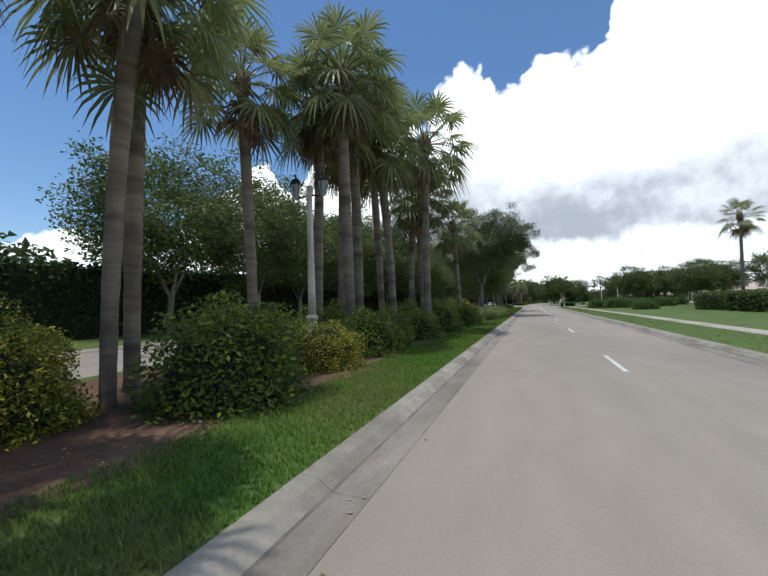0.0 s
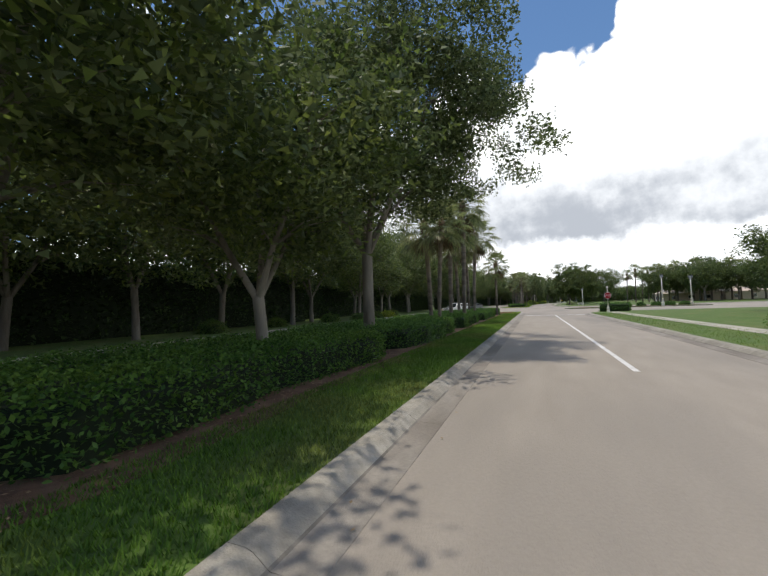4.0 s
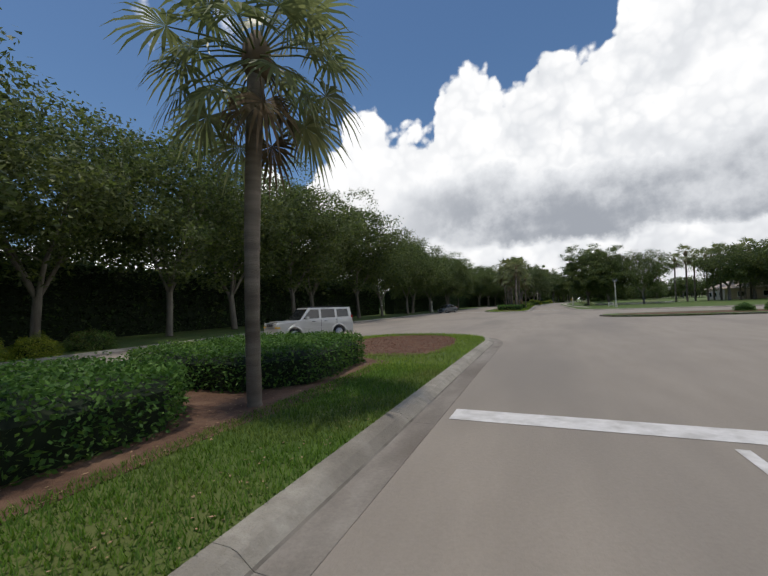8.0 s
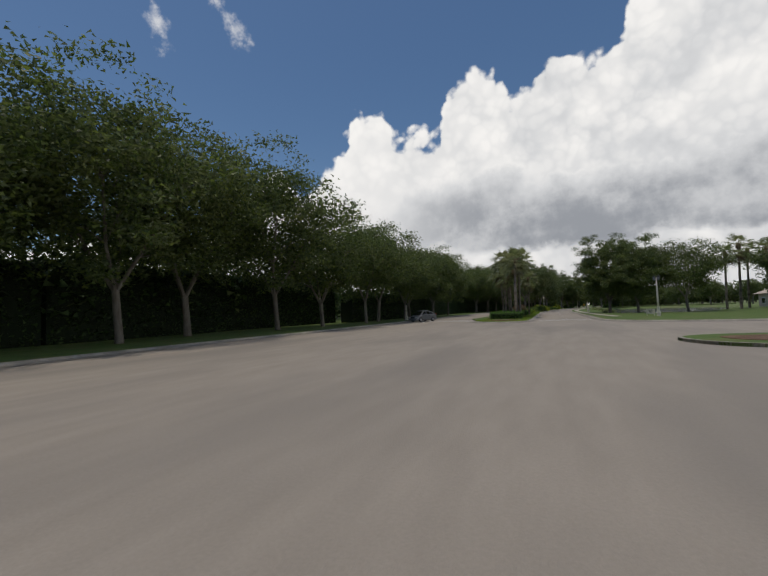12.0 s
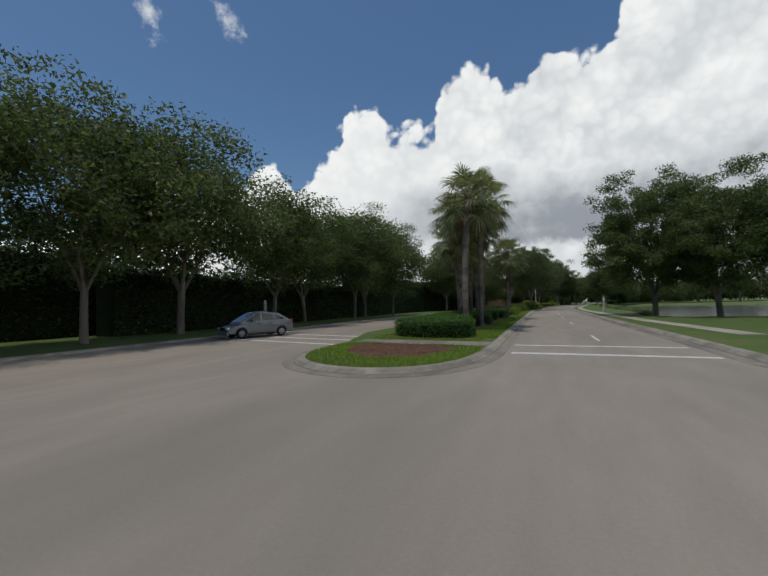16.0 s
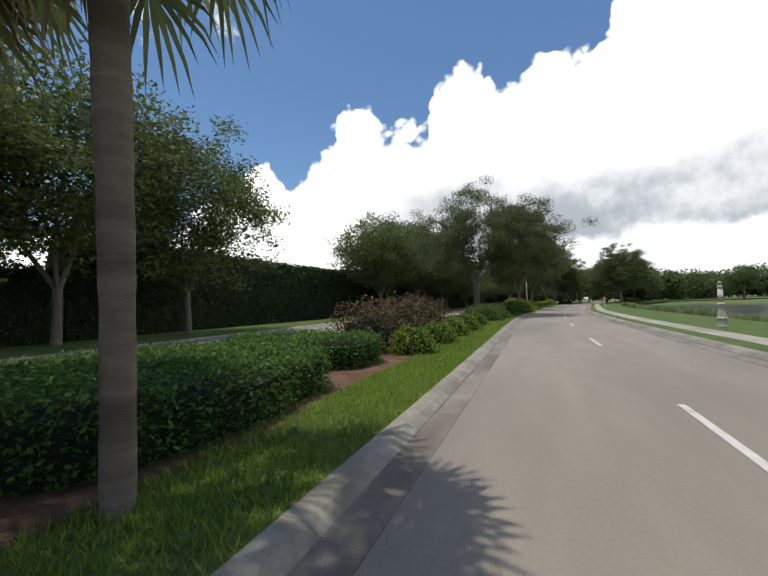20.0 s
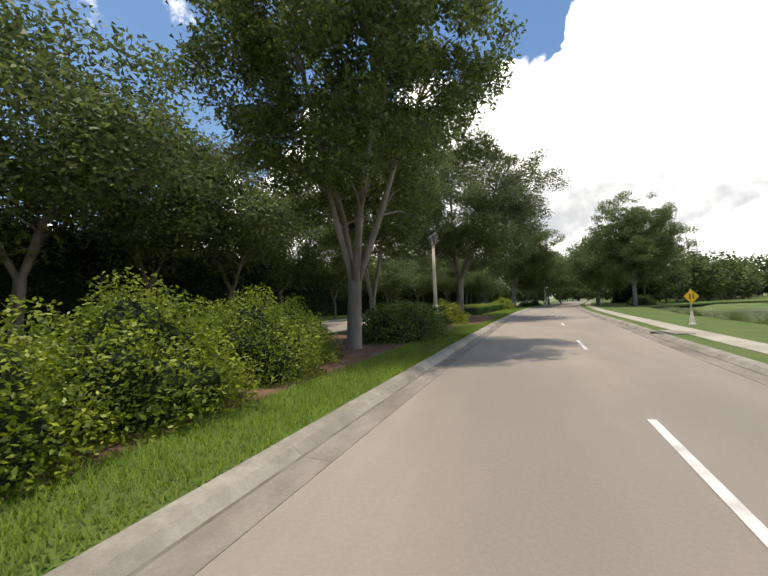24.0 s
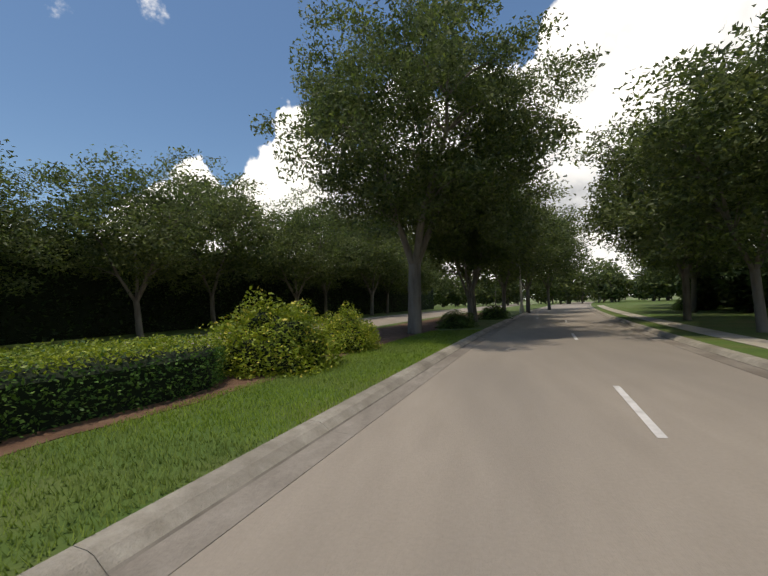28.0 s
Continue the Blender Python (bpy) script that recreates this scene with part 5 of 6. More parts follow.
litter("fallen_leaves", -8.8, -2.8, 292, 306, 13000, "dry brown leaves on the mulch")
litter("fallen_leaves", -5.6, -3.9, 62, 118, 1800, "dry leaves and chips on the mulch edge", size=0.06)
litter("fallen_leaves", -3.1, -2.3, 84, 118, 700, "dry brown leaves in the turf", size=0.05)
litter("fallen_leaves", -5.4, -4.0, -5, 40, 1300, "dry leaves at the edge of the bed", size=0.06)
def scatter_in(name, loop, holes, n, label, kind_of):
    """Blades or chips spread over a plot, leaving the holes bare."""
    L = np.asarray(loop)
    lo, hi = L.min(0), L.max(0)
    x, y = rng.uniform(lo[0], hi[0], n), rng.uniform(lo[1], hi[1], n)
    ok = inside(x, y, loop)
    for h in holes:
        ok &= ~inside(x, y, h)
    x, y = x[ok], y[ok]
    n = len(x)
    if kind_of == "blade":
        a, l = rng.uniform(0, 2 * math.pi, n), 0.11 * rng.uniform(0.6, 1.3, n)
        base = np.stack([x, y, np.full(n, TOP - 0.005)], 1)
        s = np.stack([-np.sin(a), np.cos(a), np.zeros(n)], 1) * 0.01
        tip = base + np.stack([np.cos(a) * l * 0.6, np.sin(a) * l * 0.6, l * 0.85], 1)
        V = np.stack([base - s, base + s, tip], 1).reshape(-1, 3)
        me = mesh_from(name, V.tolist(), [(3 * i, 3 * i + 1, 3 * i + 2) for i in range(n)], BRIGHTBLADE)
    else:
        P = np.stack([x, y, TOP + 0.032 + rng.uniform(0, 0.012, n)], 1)
        me = leaf_mesh(name, P, 0.05, [CHIP, CHIP2], 0.34, 4.0, (0.8, 0.2))
    tagged(part(name, me, None, None, label, "stuff"), category="grass" if kind_of == "blade" else "mulch")


CHIP = mat("bark_chip", (0.13, 0.055, 0.03), (0.20, 0.085, 0.045), 0.9, 6.0, island=0.5)
CHIP2 = mat("pale_bark_chip", (0.20, 0.112, 0.064), (0.26, 0.155, 0.09), 0.9, 6.0, island=0.4)
end_loop = [tuple(p) for p in along(-2.2, 116, 121)] + NOSE1 + [(-12.4, 119.5), (-12.2, 116)]
round_loop = NOSE2 + [(-4.95, 180.1), (-6.2, 180.5), (-10.9, 181.4)]
block_loop = [(-11.0, 183.4), (-5.4, 182.2), (-5.3, 184.2), (-5.6, 188), (-7.3, 189), (-11.0, 189)]
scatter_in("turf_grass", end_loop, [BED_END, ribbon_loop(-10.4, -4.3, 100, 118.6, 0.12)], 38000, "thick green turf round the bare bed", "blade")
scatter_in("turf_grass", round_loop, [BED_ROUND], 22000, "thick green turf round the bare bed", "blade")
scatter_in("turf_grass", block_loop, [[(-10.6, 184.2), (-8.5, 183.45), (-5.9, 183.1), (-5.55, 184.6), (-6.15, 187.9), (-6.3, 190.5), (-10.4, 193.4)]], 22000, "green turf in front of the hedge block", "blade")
scatter_in("mulch_chips", BED_END, [], 15000, "reddish bark chips of the bed", "chip")
scatter_in("mulch_chips", BED_ROUND, [], 9000, "reddish bark chips of the bed", "chip")
litter("fallen_leaves", -2.0, -1.3, -5, 70, 90, "a few dry leaves in the gutter", 0.02, 0.07)

# ---------------------------------------------------------------- street furniture


def lamp_post(label, h=5.4, lanterns=True, group="lamp posts"):
    t = thing("street_lamp", label, "street lamp", group)
    part("pedestal", mesh_from("pedestal", *turned([(0.30, -0.1), (0.30, 0.06), (0.27, 0.1), (0.26, 0.42), (0.29, 0.46), (0.29, 0.5), (0.24, 0.55), (0.17, 0.95), (0.155, 1.2)], 8), CREAM), None, t)
    part("collar", mesh_from("collar", *turned([(0.155, 1.2), (0.20, 1.23), (0.21, 1.29), (0.19, 1.35), (0.15, 1.38)], 16), CREAM, True), None, t)
    part("shaft", mesh_from("shaft", *turned([(0.14, 1.38), (0.125, 2.2), (0.105, h * 0.7), (0.09, h)], 12), CREAM, True), None, t)
    part("capital", mesh_from("capital", *turned([(0.09, h), (0.14, h + 0.04), (0.14, h + 0.1), (0.10, h + 0.13), (0.10, h + 0.3), (0.13, h + 0.34), (0.03, h + 0.4)], 12), CREAM, True), None, t)
    if lanterns:
        for s in (-1, 1):
            arm = part("arm", mesh_from("arm", *tube([(0, 0.08 * s, h + 0.05), (0, 0.3 * s, h + 0.0), (0, 0.52 * s, h + 0.05)], [0.03, 0.03, 0.03], 8), DARKMETAL, True), None, t, "dark metal arm")
            lan = part("lantern", mesh_from("lantern", *[[(x, y + 0.52 * s, z) for x, y, z in turned([(0.08, h - 0.02), (0.11, h + 0.02), (0.19, h + 0.44), (0.20, h + 0.46)], 6)[0]],
                                                           turned([(0.08, h - 0.02), (0.11, h + 0.02), (0.19, h + 0.44), (0.20, h + 0.46)], 6)[1]], GLASS), None, t, "six-sided dark lantern")
            v, f = turned([(0.23, h + 0.46), (0.22, h + 0.5), (0.12, h + 0.66), (0.03, h + 0.72), (0.04, h + 0.8), (0.0, h + 0.86)], 6)
            part("cap", mesh_from("cap", [(x, y + 0.52 * s, z) for x, y, z in v], f, DARKMETAL), None, lan)
            for k in range(6):
                a = 2 * math.pi * k / 6
                e0 = (0.112 * math.cos(a), 0.52 * s + 0.112 * math.sin(a), h + 0.02)
                e1 = (0.197 * math.cos(a), 0.52 * s + 0.197 * math.sin(a), h + 0.46)
                part("bar", mesh_from("bar", *tube([e0, e1], [0.012, 0.012], 4), DARKMETAL), None, lan)
    return t


L1 = lamp_post("tall cream lamp post with two dark lanterns")
lamps = [(-5.4, 291.2, 0.4, 1.0), (-7.1, 11.6, 1.6, 1.0), (10.0, 371.5, 0.4, 1.0), (9.2, 184.4, 0.4, 0.78), (19.5, 148.5, 0.0, 0.95), (24.5, 150.5, 0.2, 0.9)]
spread_out(L1, lamps)
P1 = lamp_post("short cream post beside the far carriageway", 2.2, False, "short posts")
spread_out(P1, [(-25.6, 193.5, 0.0, 0.95), (5.1, 230.6, 0.0, 0.85)])


def text_mesh(words, size, depth=0.004):
    c = bpy.data.curves.new("lettering", "FONT")
    c.body, c.size, c.extrude, c.align_x, c.align_y = words, size, depth, "CENTER", "CENTER"
    ob = bpy.data.objects.new("lettering", c)
    scene.collection.objects.link(ob)
    bpy.context.view_layer.update()
    me = bpy.data.meshes.new_from_object(ob.evaluated_get(bpy.context.evaluated_depsgraph_get()))
    bpy.data.objects.remove(ob)
    return me


def octagon(r, y0, y1, z, turn=22.5, n=8):
    vs = []
    for y in (y0, y1):
        vs += [(r * math.cos(math.radians(turn) + 2 * math.pi * k / n), y, z + r * math.sin(math.radians(turn) + 2 * math.pi * k / n)) for k in range(n)]
    fs = [tuple(range(n)), tuple(reversed(range(n, 2 * n)))] + [(k, k + n, (k + 1) % n + n, (k + 1) % n) for k in range(n)]
    return vs, fs


def stop_sign(x, y, rot):
    t = thing("stop_sign", "red octagonal stop sign on a cream post with a heavy base", "road sign")
    part("pedestal", mesh_from("pedestal", *turned([(0.20, -0.1), (0.20, 0.1), (0.16, 0.16), (0.15, 0.45), (0.17, 0.48), (0.10, 0.62), (0.07, 0.8)], 8), CREAM), None, t)
    part("post", mesh_from("post", *turned([(0.055, 0.8), (0.05, 2.9)], 10), CREAM, True), None, t)
    part("cap", mesh_from("cap", *turned([(0.05, 2.9), (0.12, 2.95), (0.12, 3.1), (0.05, 3.15)], 10), CREAM), None, t)
    plate_ = part("border", mesh_from("border", *octagon(0.415, -0.085, -0.07, 2.0), WHITE), None, t, "white border")
    part("face", mesh_from("face", *octagon(0.385, -0.091, -0.086, 2.0), REDSIGN), None, plate_, "red face")
    me = text_mesh("STOP", 0.30)
    me.transform(Matrix.Translation((0, -0.098, 2.0)) @ Matrix.Rotation(math.radians(90), 4, "X"))
    part("lettering", me, WHITE, plate_, "white word STOP")
    t.matrix_basis = placed(x, y, TOP, rot)


stop_sign(6.4, 117.0, 0.12)


def diamond_sign(x, y, rot):
    t = thing("warning_sign", "amber diamond warning sign on a short cream post", "road sign")
    part("pedestal", mesh_from("pedestal", *turned([(0.22, -0.1), (0.22, 0.1), (0.17, 0.16), (0.15, 0.45), (0.10, 0.6), (0.07, 0.9)], 8), CREAM), None, t)
    part("post", mesh_from("post", *turned([(0.05, 0.9), (0.045, 2.3)], 10), CREAM, True), None, t)
    b = part("face", mesh_from("face", *octagon(0.46, -0.085, -0.06, 1.85, 0, 4), AMBER), None, t, "amber face")
    for k, s in enumerate((-0.1, 0.1)):
        part("stripe", box(s - 0.035, s + 0.035, -0.092, -0.086, 1.68, 2.02), BLACKTRIM, b)
    t.matrix_basis = placed(x, y, TOP, rot) @ Matrix.Scale(0.78, 4)


diamond_sign(7.9, 288.4, 0.15)


def small_sign(x, y, rot):
    t = thing("notice_board", "small cream notice board on two legs", "sign")
    part("board", box(-0.45, 0.45, -0.03, 0.03, 0.25, 0.8, 0.01), CREAM, t)
    for s in (-0.38, 0.38):
        part("leg", box(s - 0.03, s + 0.03, -0.03, 0.03, -0.05, 0.25), CREAM, t)
    for k in range(3):
        part("line", box(-0.3, 0.3 - 0.08 * k, -0.038, -0.031, 0.66 - 0.12 * k, 0.70 - 0.12 * k), DARKMETAL, t)
    t.matrix_basis = placed(x, y, TOP, rot)


small_sign(8.5, 184.9, 0.1)


def inlet(x, y):
    t = thing("storm_inlet", "dark storm drain inlet in the kerb", "drain")
    # solid black block in place of the opening: its inner shade is in the colour
    part("throat", box(x - 0.25, x + 0.12, y - 0.7, y + 0.7, 0.02, 0.15, 0.01), BLACKTRIM, t)
    part("cover", box(x + 0.1, x + 0.8, y - 0.9, y + 0.9, 0.145, 0.185, 0.01), CONCRETE, t)


inlet(at(east_u(284.0), 284.0).x, 284.0)

# ---------------------------------------------------------------- vehicles and houses


def side_panel(profile, y0, y1, bevel=0.03):
    """A body extruded across from a side outline of (x, z), with rounded edges."""
    bm = bmesh.new()
    a = [bm.verts.new((x, y0, z)) for x, z in profile]
    b = [bm.verts.new((x, y1, z)) for x, z in profile]
    n = len(profile)
    bm.faces.new(a)
    bm.faces.new(reversed(b))
    for i in range(n):
        j = (i + 1) % n
        bm.faces.new((a[j], a[i], b[i], b[j]))
    bmesh.ops.recalc_face_normals(bm, faces=bm.faces)
    if bevel:
        edges = [e for e in bm.edges if len(e.link_faces) == 2 and e.calc_face_angle(0) > 0.5]
        bmesh.ops.bevel(bm, geom=edges, offset=bevel, segments=2, affect="EDGES", profile=0.6)
    return bm


def taper(bm, z0, z1, k):
    for v in bm.verts:
        t = min(1, max(0, (v.co.z - z0) / (z1 - z0)))
        v.co.y *= 1 - k * t
    return bm


def arch(cx, r, z, x0, x1, n=8):
    """Points over a wheel opening, going forward."""
    return [(cx + r * math.cos(math.pi - math.pi * i / n), z + r * math.sin(math.pi * i / n)) for i in range(n + 1)]


def wheel(parent, x, y, r, w=0.22):
    s = 1 if y > 0 else -1
    hub = part("wheel", mesh_from("wheel", *[[(a + x, c * s + y, b + r) for a, b, c in turned([(r * 0.62, -w / 2), (r * 0.95, -w / 2), (r, -w / 2 + 0.04), (r, w / 2 - 0.04), (r * 0.95, w / 2), (r * 0.62, w / 2)], 24)[0]],
                                               turned([(1, 0)] * 6, 24)[1]], RUBBER, True), None, parent, "black tyre")
    v, f = turned([(r * 0.64, w / 2 - 0.05), (r * 0.66, w / 2 + 0.004), (r * 0.58, w / 2 + 0.006), (r * 0.52, w / 2 - 0.05)], 24)
    part("rim", mesh_from("rim", [(a + x, c * s + y, b + r) for a, b, c in v], f, RIM, True), None, hub, "alloy rim")
    for k in range(6):
        a = 2 * math.pi * k / 6
        p, q = (x + 0.05 * math.cos(a), y + s * (w / 2 - 0.02), r + 0.05 * math.sin(a)), (x + r * 0.6 * math.cos(a), y + s * (w / 2 - 0.01), r + r * 0.6 * math.sin(a))
        part("spoke", mesh_from("spoke", *tube([p, q], [0.035, 0.028], 6), RIM), None, hub)


def car(name, label, length, width, height, wb, r, body, roof, wins, paint, bonnet_z, rack=False, boxy=True, lz=0.26):
    """A road car facing +x: painted body, dark cabin glass with painted pillars and roof, wheels, lights and trim."""
    t = thing(name, label, "car")
    hw = width / 2
    fx, rx_ = wb / 2, -wb / 2
    b = part("body", taper(side_panel(body, -hw, hw, 0.05), bonnet_z - 0.25, bonnet_z + 0.1, 0.05), paint, t)
    part("cabin", taper(side_panel(roof, -hw * 0.93, hw * 0.93, 0.05), bonnet_z, height, 0.16 if boxy else 0.26), paint, t, "painted roof and pillars")
    for s in (-1, 1):
        for w in wins:
            bm = side_panel(w, hw * 0.955 * s, (hw * 0.955 - 0.012) * s, 0)
            lean = 0.13 if boxy else 0.24
            for v in bm.verts:
                v.co.y = s * (hw * 0.93 * (1 - (0.16 if boxy else 0.26) * (v.co.z - bonnet_z) / (height - bonnet_z)) + (0.006 if abs(v.co.y) > hw * 0.95 else -0.01))
            part("side_window", bm, CARGLASS, t, "dark glass")
        part("mirror", box(fx * 0.42, fx * 0.42 + 0.16, s * hw - (0.02 if s > 0 else 0.2), s * hw + (0.2 if s > 0 else 0.02), bonnet_z + 0.02, bonnet_z + 0.18, 0.03), paint, t)
        part("headlight", box(length / 2 - 0.16, length / 2 - 0.0, min(s * hw * 0.5, s * hw * 0.9), max(s * hw * 0.5, s * hw * 0.9), bonnet_z - lz, bonnet_z - lz + 0.16, 0.02), LAMPLENS, t, "clear headlight")
        part("tail_light", box(-length / 2 - 0.005, -length / 2 + 0.1, min(s * hw * 0.72, s * hw * 0.94), max(s * hw * 0.72, s * hw * 0.94), bonnet_z - 0.15, bonnet_z + 0.15, 0.02), TAIL, t, "red tail light")
        part("sill", box(rx_ + r + 0.1, fx - r - 0.1, s * hw - 0.03, s * hw + 0.03, r * 0.62, r * 0.62 + 0.09, 0.015), BLACKTRIM, t)
        for k in (0.12, -0.62):
            part("door_handle", box(k, k + 0.2, s * hw * 0.985 - 0.02, s * hw * 0.985 + 0.035, bonnet_z - 0.12, bonnet_z - 0.085, 0.008), BLACKTRIM, t)
        for x in (fx, rx_):
            wheel(t, x, s * (hw - 0.10), r)
    front, back = max(p[0] for p in roof), min(p[0] for p in roof)
    part("grille", box(length / 2 - 0.06, length / 2 + 0.015, -hw * 0.45, hw * 0.45, bonnet_z - lz - 0.02, bonnet_z - lz + 0.16, 0.01), BLACKTRIM, t)
    part("bumper", box(length / 2 - 0.1, length / 2 + 0.06, -hw * 0.93, hw * 0.93, r * 0.75, r * 0.75 + 0.22, 0.05), paint, t)
    part("bumper", box(-length / 2 - 0.06, -length / 2 + 0.1, -hw * 0.93, hw * 0.93, r * 0.8, r * 0.8 + 0.22, 0.05), paint, t)
    # windscreen and rear glass follow the roof outline
    top = sorted(roof, key=lambda p: p[0])
    for (x0, z0), (x1, z1), nme in ((top[-1], top[-2], "windscreen"), (top[0], top[1], "rear_window")):
        k = 0.03 if nme == "windscreen" else -0.03
        ws = []
        for f in (0.12, 0.88):
            xx, zz = x0 + (x1 - x0) * f, z0 + (z1 - z0) * f
            yw = hw * 0.84 * (1 - (0.16 if boxy else 0.26) * (zz - bonnet_z) / (height - bonnet_z))
            ws += [(xx + k, -yw, zz + 0.02), (xx + k, yw, zz + 0.02), (xx, -yw, zz), (xx, yw, zz)]
        fs = [(0, 1, 5, 4), (2, 6, 7, 3), (0, 2, 3, 1), (4, 5, 7, 6), (0, 4, 6, 2), (1, 3, 7, 5)]
        part(nme, mesh_from(nme, ws, fs, CARGLASS), None, t, "dark glass")
    if rack:
        for s in (-1, 1):
            part("roof_rail", mesh_from("roof_rail", *tube([(-1.9, s * hw * 0.68, height + 0.0), (-1.8, s * hw * 0.68, height + 0.06), (0.1, s * hw * 0.68, height + 0.06), (0.22, s * hw * 0.68, height - 0.0)], [0.02] * 4, 8), BLACKTRIM), None, t)
    return t


def suv():
    r, wb, ln = 0.38, 2.78, 4.78
    f, b = wb / 2, -wb / 2
    low = 0.42
    body = [(-2.36, 0.42), (-2.39, 0.75), (-2.36, 1.2), (0.7, 1.2), (1.15, 1.17), (2.2, 1.09), (2.36, 1.02), (2.40, 0.75), (2.36, 0.42)] + \
        [(x, z) for x, z in reversed(arch(f, 0.47, r, 0, 0))] + [(x, z) for x, z in reversed(arch(b, 0.47, r, 0, 0))]
    roof = [(-2.36, 1.1), (-2.3, 1.82), (0.42, 1.85), (1.08, 1.1)]
    wins = [[(-2.12, 1.27), (-2.10, 1.72), (-1.36, 1.73), (-1.34, 1.27)], [(-1.2, 1.26), (-1.2, 1.74), (-0.32, 1.75), (-0.3, 1.26)], [(-0.16, 1.25), (-0.18, 1.75), (0.34, 1.75), (0.82, 1.25)]]
    t = car("sport_utility_vehicle", "boxy silver sport utility vehicle crossing the junction", ln, 1.9, 1.83, wb, r, body, roof, wins, SILVER, 1.18, True)
    hw = 0.95
    for sgn in (-1, 1):
        for cx in (f, b):
            pts = [(x, sgn * (hw - 0.01), z) for x, z in arch(cx, 0.475, r, 0, 0)]
            part("fender_flare", mesh_from("fender_flare", *tube(pts, [0.05] * len(pts), 8), SILVER, True), None, t)
        part("door_molding", box(b + 0.55, f - 0.55, sgn * hw - 0.02, sgn * hw + 0.025, 0.70, 0.77, 0.01), SILVER, t)
        part("turn_signal", box(2.2, 2.395, min(sgn * 0.66, sgn * 0.95), max(sgn * 0.66, sgn * 0.95), 0.80, 0.88, 0.01), AMBER, t, "amber turn signal")
        for x in (-1.27, -0.24):
            part("door_gap", box(x - 0.008, x + 0.008, sgn * hw - 0.03, sgn * hw + 0.004, 0.5, 1.17), BLACKTRIM, t)
        part("fog_lamp", box(2.38, 2.46, sgn * 0.6 - 0.07, sgn * 0.6 + 0.07, 0.44, 0.56, 0.02), LAMPLENS, t, "round clear fog lamp")
    g = part("grille_frame", box(2.375, 2.425, -0.46, 0.46, 0.86, 1.06, 0.02), RIM, t, "bright metal grille")
    for k in range(7):
        y = -0.36 + 0.12 * k
        part("slot", box(2.42, 2.43, y - 0.035, y + 0.035, 0.89, 1.03), BLACKTRIM, g)
    part("bonnet_ridge", box(1.2, 2.2, -0.55, 0.55, 1.10, 1.165, 0.03), SILVER, t)
    return t


def hatchback():
    r, wb, ln = 0.31, 2.70, 4.45
    f, b = wb / 2, -wb / 2
    body = [(-2.1, 0.35), (-2.2, 0.6), (-2.16, 1.06), (-1.2, 1.06), (0.9, 1.0), (1.9, 0.74), (2.16, 0.58), (2.2, 0.4), (2.1, 0.3)] + \
        [(x, z) for x, z in reversed(arch(f, 0.37, r, 0, 0))] + [(x, z) for x, z in reversed(arch(b, 0.37, r, 0, 0))]
    roof = [(-2.12, 0.98), (-1.25, 1.5), (-0.3, 1.66), (0.35, 1.6), (1.5, 0.9)]
    wins = [[(-1.62, 1.12), (-1.12, 1.38), (-0.95, 1.44), (-0.98, 1.1)], [(-0.88, 1.09), (-0.82, 1.47), (-0.05, 1.54), (-0.02, 1.07)], [(0.08, 1.06), (0.06, 1.54), (0.36, 1.5), (1.12, 1.02)]]
    return car("hatchback_car", "grey hybrid hatchback waiting at the crosswalk", ln, 1.72, 1.66, wb, r, body, roof, wins, GREYCAR, 0.98, False, False, 0.42)


J = suv()
J.matrix_basis = Matrix.Translation((-14.5, 126.6, 0.005)) @ Matrix.Rotation(math.atan2(-2.99, -1.75), 4, "Z")
H = hatchback()
H.matrix_basis = Matrix.Translation((-20.3, 186.0, 0.005)) @ Matrix.Rotation(math.atan2(-2.58, -1.2), 4, "Z")


def house(x, y, w, d, h, rot):
    t = thing("house", "low stucco house with a hipped tile roof behind the gardens", "house", "houses")
    part("wall", box(-w / 2, w / 2, -d / 2, d / 2, -0.1, h, 0.02), STUCCO, t)
    e = 0.7
    vs = [(-w / 2 - e, -d / 2 - e, h), (w / 2 + e, -d / 2 - e, h), (w / 2 + e, d / 2 + e, h), (-w / 2 - e, d / 2 + e, h), (-w / 2 + d / 2, 0, h + d * 0.26), (w / 2 - d / 2, 0, h + d * 0.26)]
    part("roof", mesh_from("roof", vs, [(0, 1, 5, 4), (1, 2, 5), (2, 3, 4, 5), (3, 0, 4), (3, 2, 1, 0)], TILE), None, t)
    for sx, sy in ((0, -1), (-1, 0)):
        for k in (-0.3, 0.0, 0.3):
            if sy:
                win = part("window", box(k * w - 0.8, k * w + 0.8, -d / 2 - 0.05, -d / 2 + 0.02, 0.9, 2.2), WHITE, t)
                part("pane", box(k * w - 0.7, k * w + 0.7, -d / 2 - 0.07, -d / 2 - 0.045, 1.0, 2.1), CARGLASS, win)
            else:
                win = part("window", box(-w / 2 - 0.05, -w / 2 + 0.02, k * d - 0.8, k * d + 0.8, 0.9, 2.2), WHITE, t)
                part("pane", box(-w / 2 - 0.07, -w / 2 - 0.045, k * d - 0.7, k * d + 0.7, 1.0, 2.1), CARGLASS, win)
    t.matrix_basis = placed(x, y, -0.16, rot)


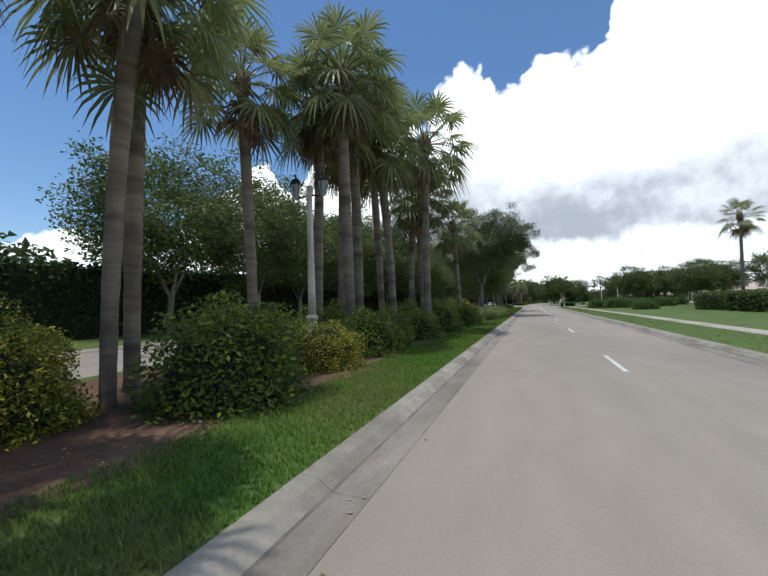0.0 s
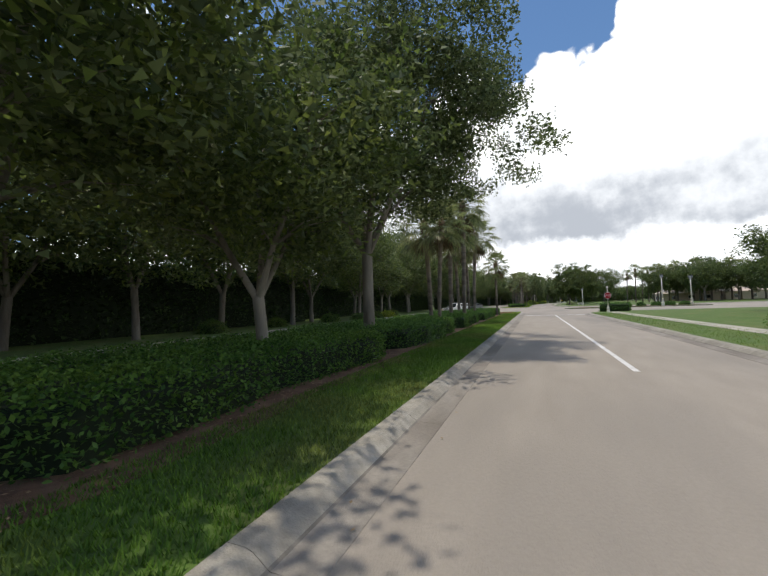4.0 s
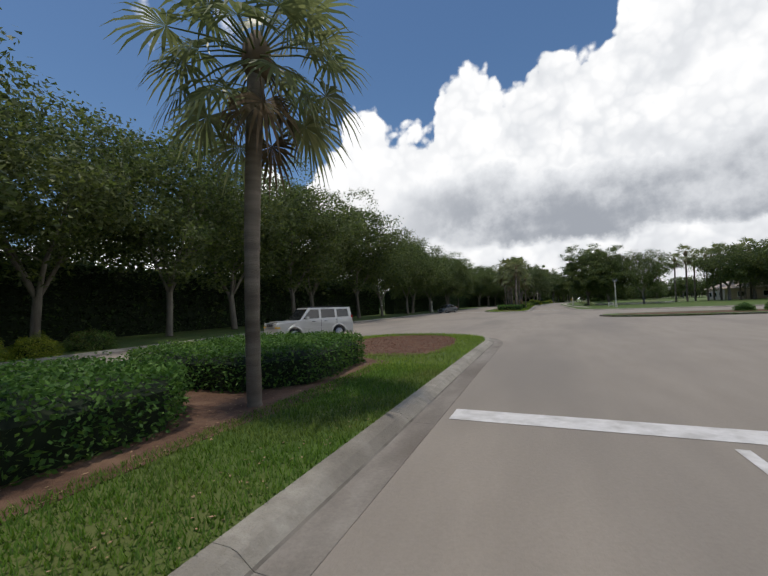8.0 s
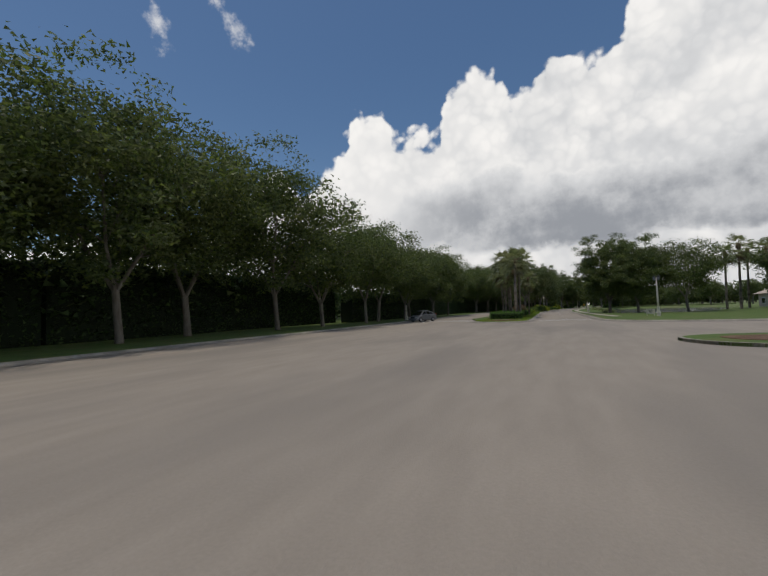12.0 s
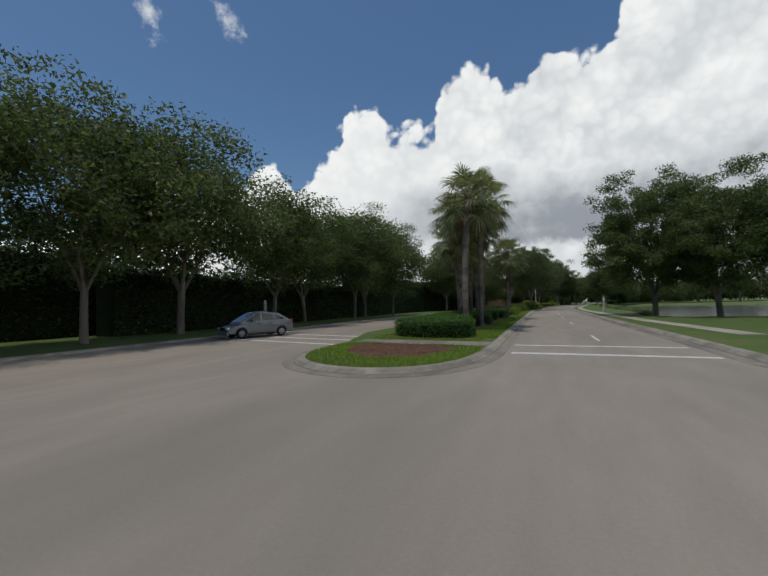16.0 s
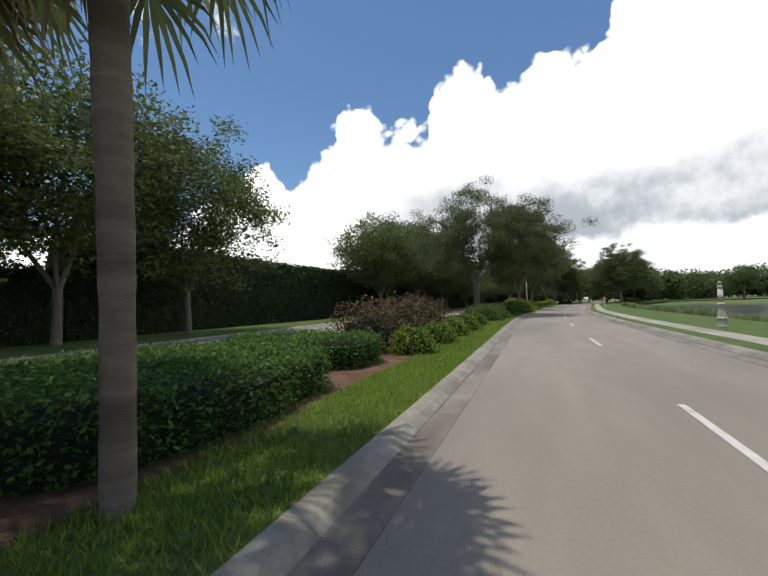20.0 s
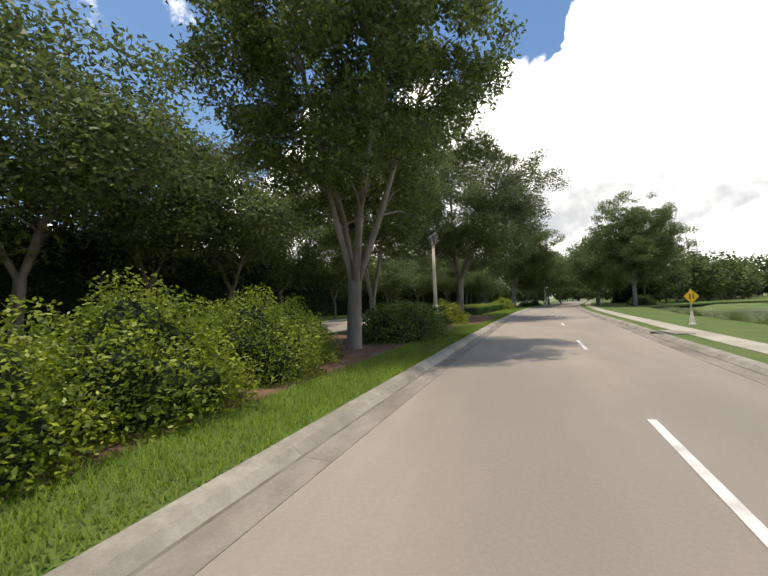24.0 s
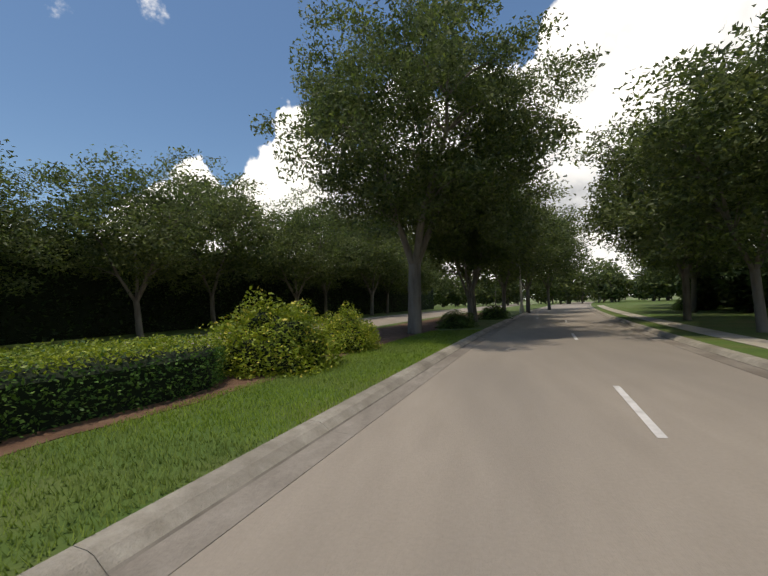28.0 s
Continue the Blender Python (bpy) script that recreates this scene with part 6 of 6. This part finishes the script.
for hx, hy, hr in ((46, 120, 0.2), (50, 82, 0.1), (46, 232, 0.0), (64, 236, 0.1), (52, 44, 0.0)):
    house(hx, hy, 16, 11, 3.0, hr)

# palms of the gardens across the side road
PALM_D = make_palm(71, 10.0, 0.2, "tall palm in the gardens across the side road", 22, 8)
tagged(PALM_D, group="palms of the gardens")
spread_out(PALM_D, [(25, 213.5, 0.2, 0.95), (28, 216.5, 1.2, 1.1), (31.5, 215.5, 2.0, 1.0), (34.5, 217.5, 0.8, 1.1), (37, 215, 0.2, 1.05), (40, 218, 1.2, 1.15), (34, 220, 2.0, 1.0), (44, 216, 0.8, 1.15), (47, 221, 1.8, 1.2), (41, 224, 3.0, 1.1), (50, 213, 2.0, 1.0), (31, 222, 0.3, 1.05),
                    (54, 217, 1.0, 1.15), (38, 228, 2.0, 1.1), (58, 222, 4.0, 1.1), (26.5, 69, 1.4, 1.25)])
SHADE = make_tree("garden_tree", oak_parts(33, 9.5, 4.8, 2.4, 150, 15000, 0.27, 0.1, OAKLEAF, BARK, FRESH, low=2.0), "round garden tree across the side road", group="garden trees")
spread_out(SHADE, [(34, 212, 0.8, 1.25), (39, 214, 1.8, 1.3), (44, 211, 2.8, 1.35), (49, 218, 0.1, 1.35), (43, 204, 0.9, 1.4), (52, 207, 0.3, 1.3), (55, 195, 1.0, 1.4), (59, 201, 2.0, 1.4), (57, 212, 2.6, 1.2), (65, 205, 0.4, 1.5), (47, 227, 1.4, 1.2), (33, 100, 0.5, 1.0), (40, 90, 1.5, 1.1), (38, 108, 2.5, 1.0), (36, 70, 0.4, 1.0), (40, 56, 3.0, 1.05), (36, 40, 1.0, 1.0),
                   (54, 229, 2.0, 1.2), (63, 219, 1.0, 1.2), (36, 24, 1.0, 1.0), (20.5, 106, 0.7, 0.98), (27, 101, 2.7, 0.95), (24, 78, 1.1, 0.8),
                   (72, 262, 0.2, 1.0), (70, 275, 1.2, 1.1), (74, 288, 2.2, 1.0), (69, 301, 3.2, 1.15), (66, 318, 4.2, 1.0), (58, 334, 5.2, 1.1), (50, 346, 0.9, 1.0)])
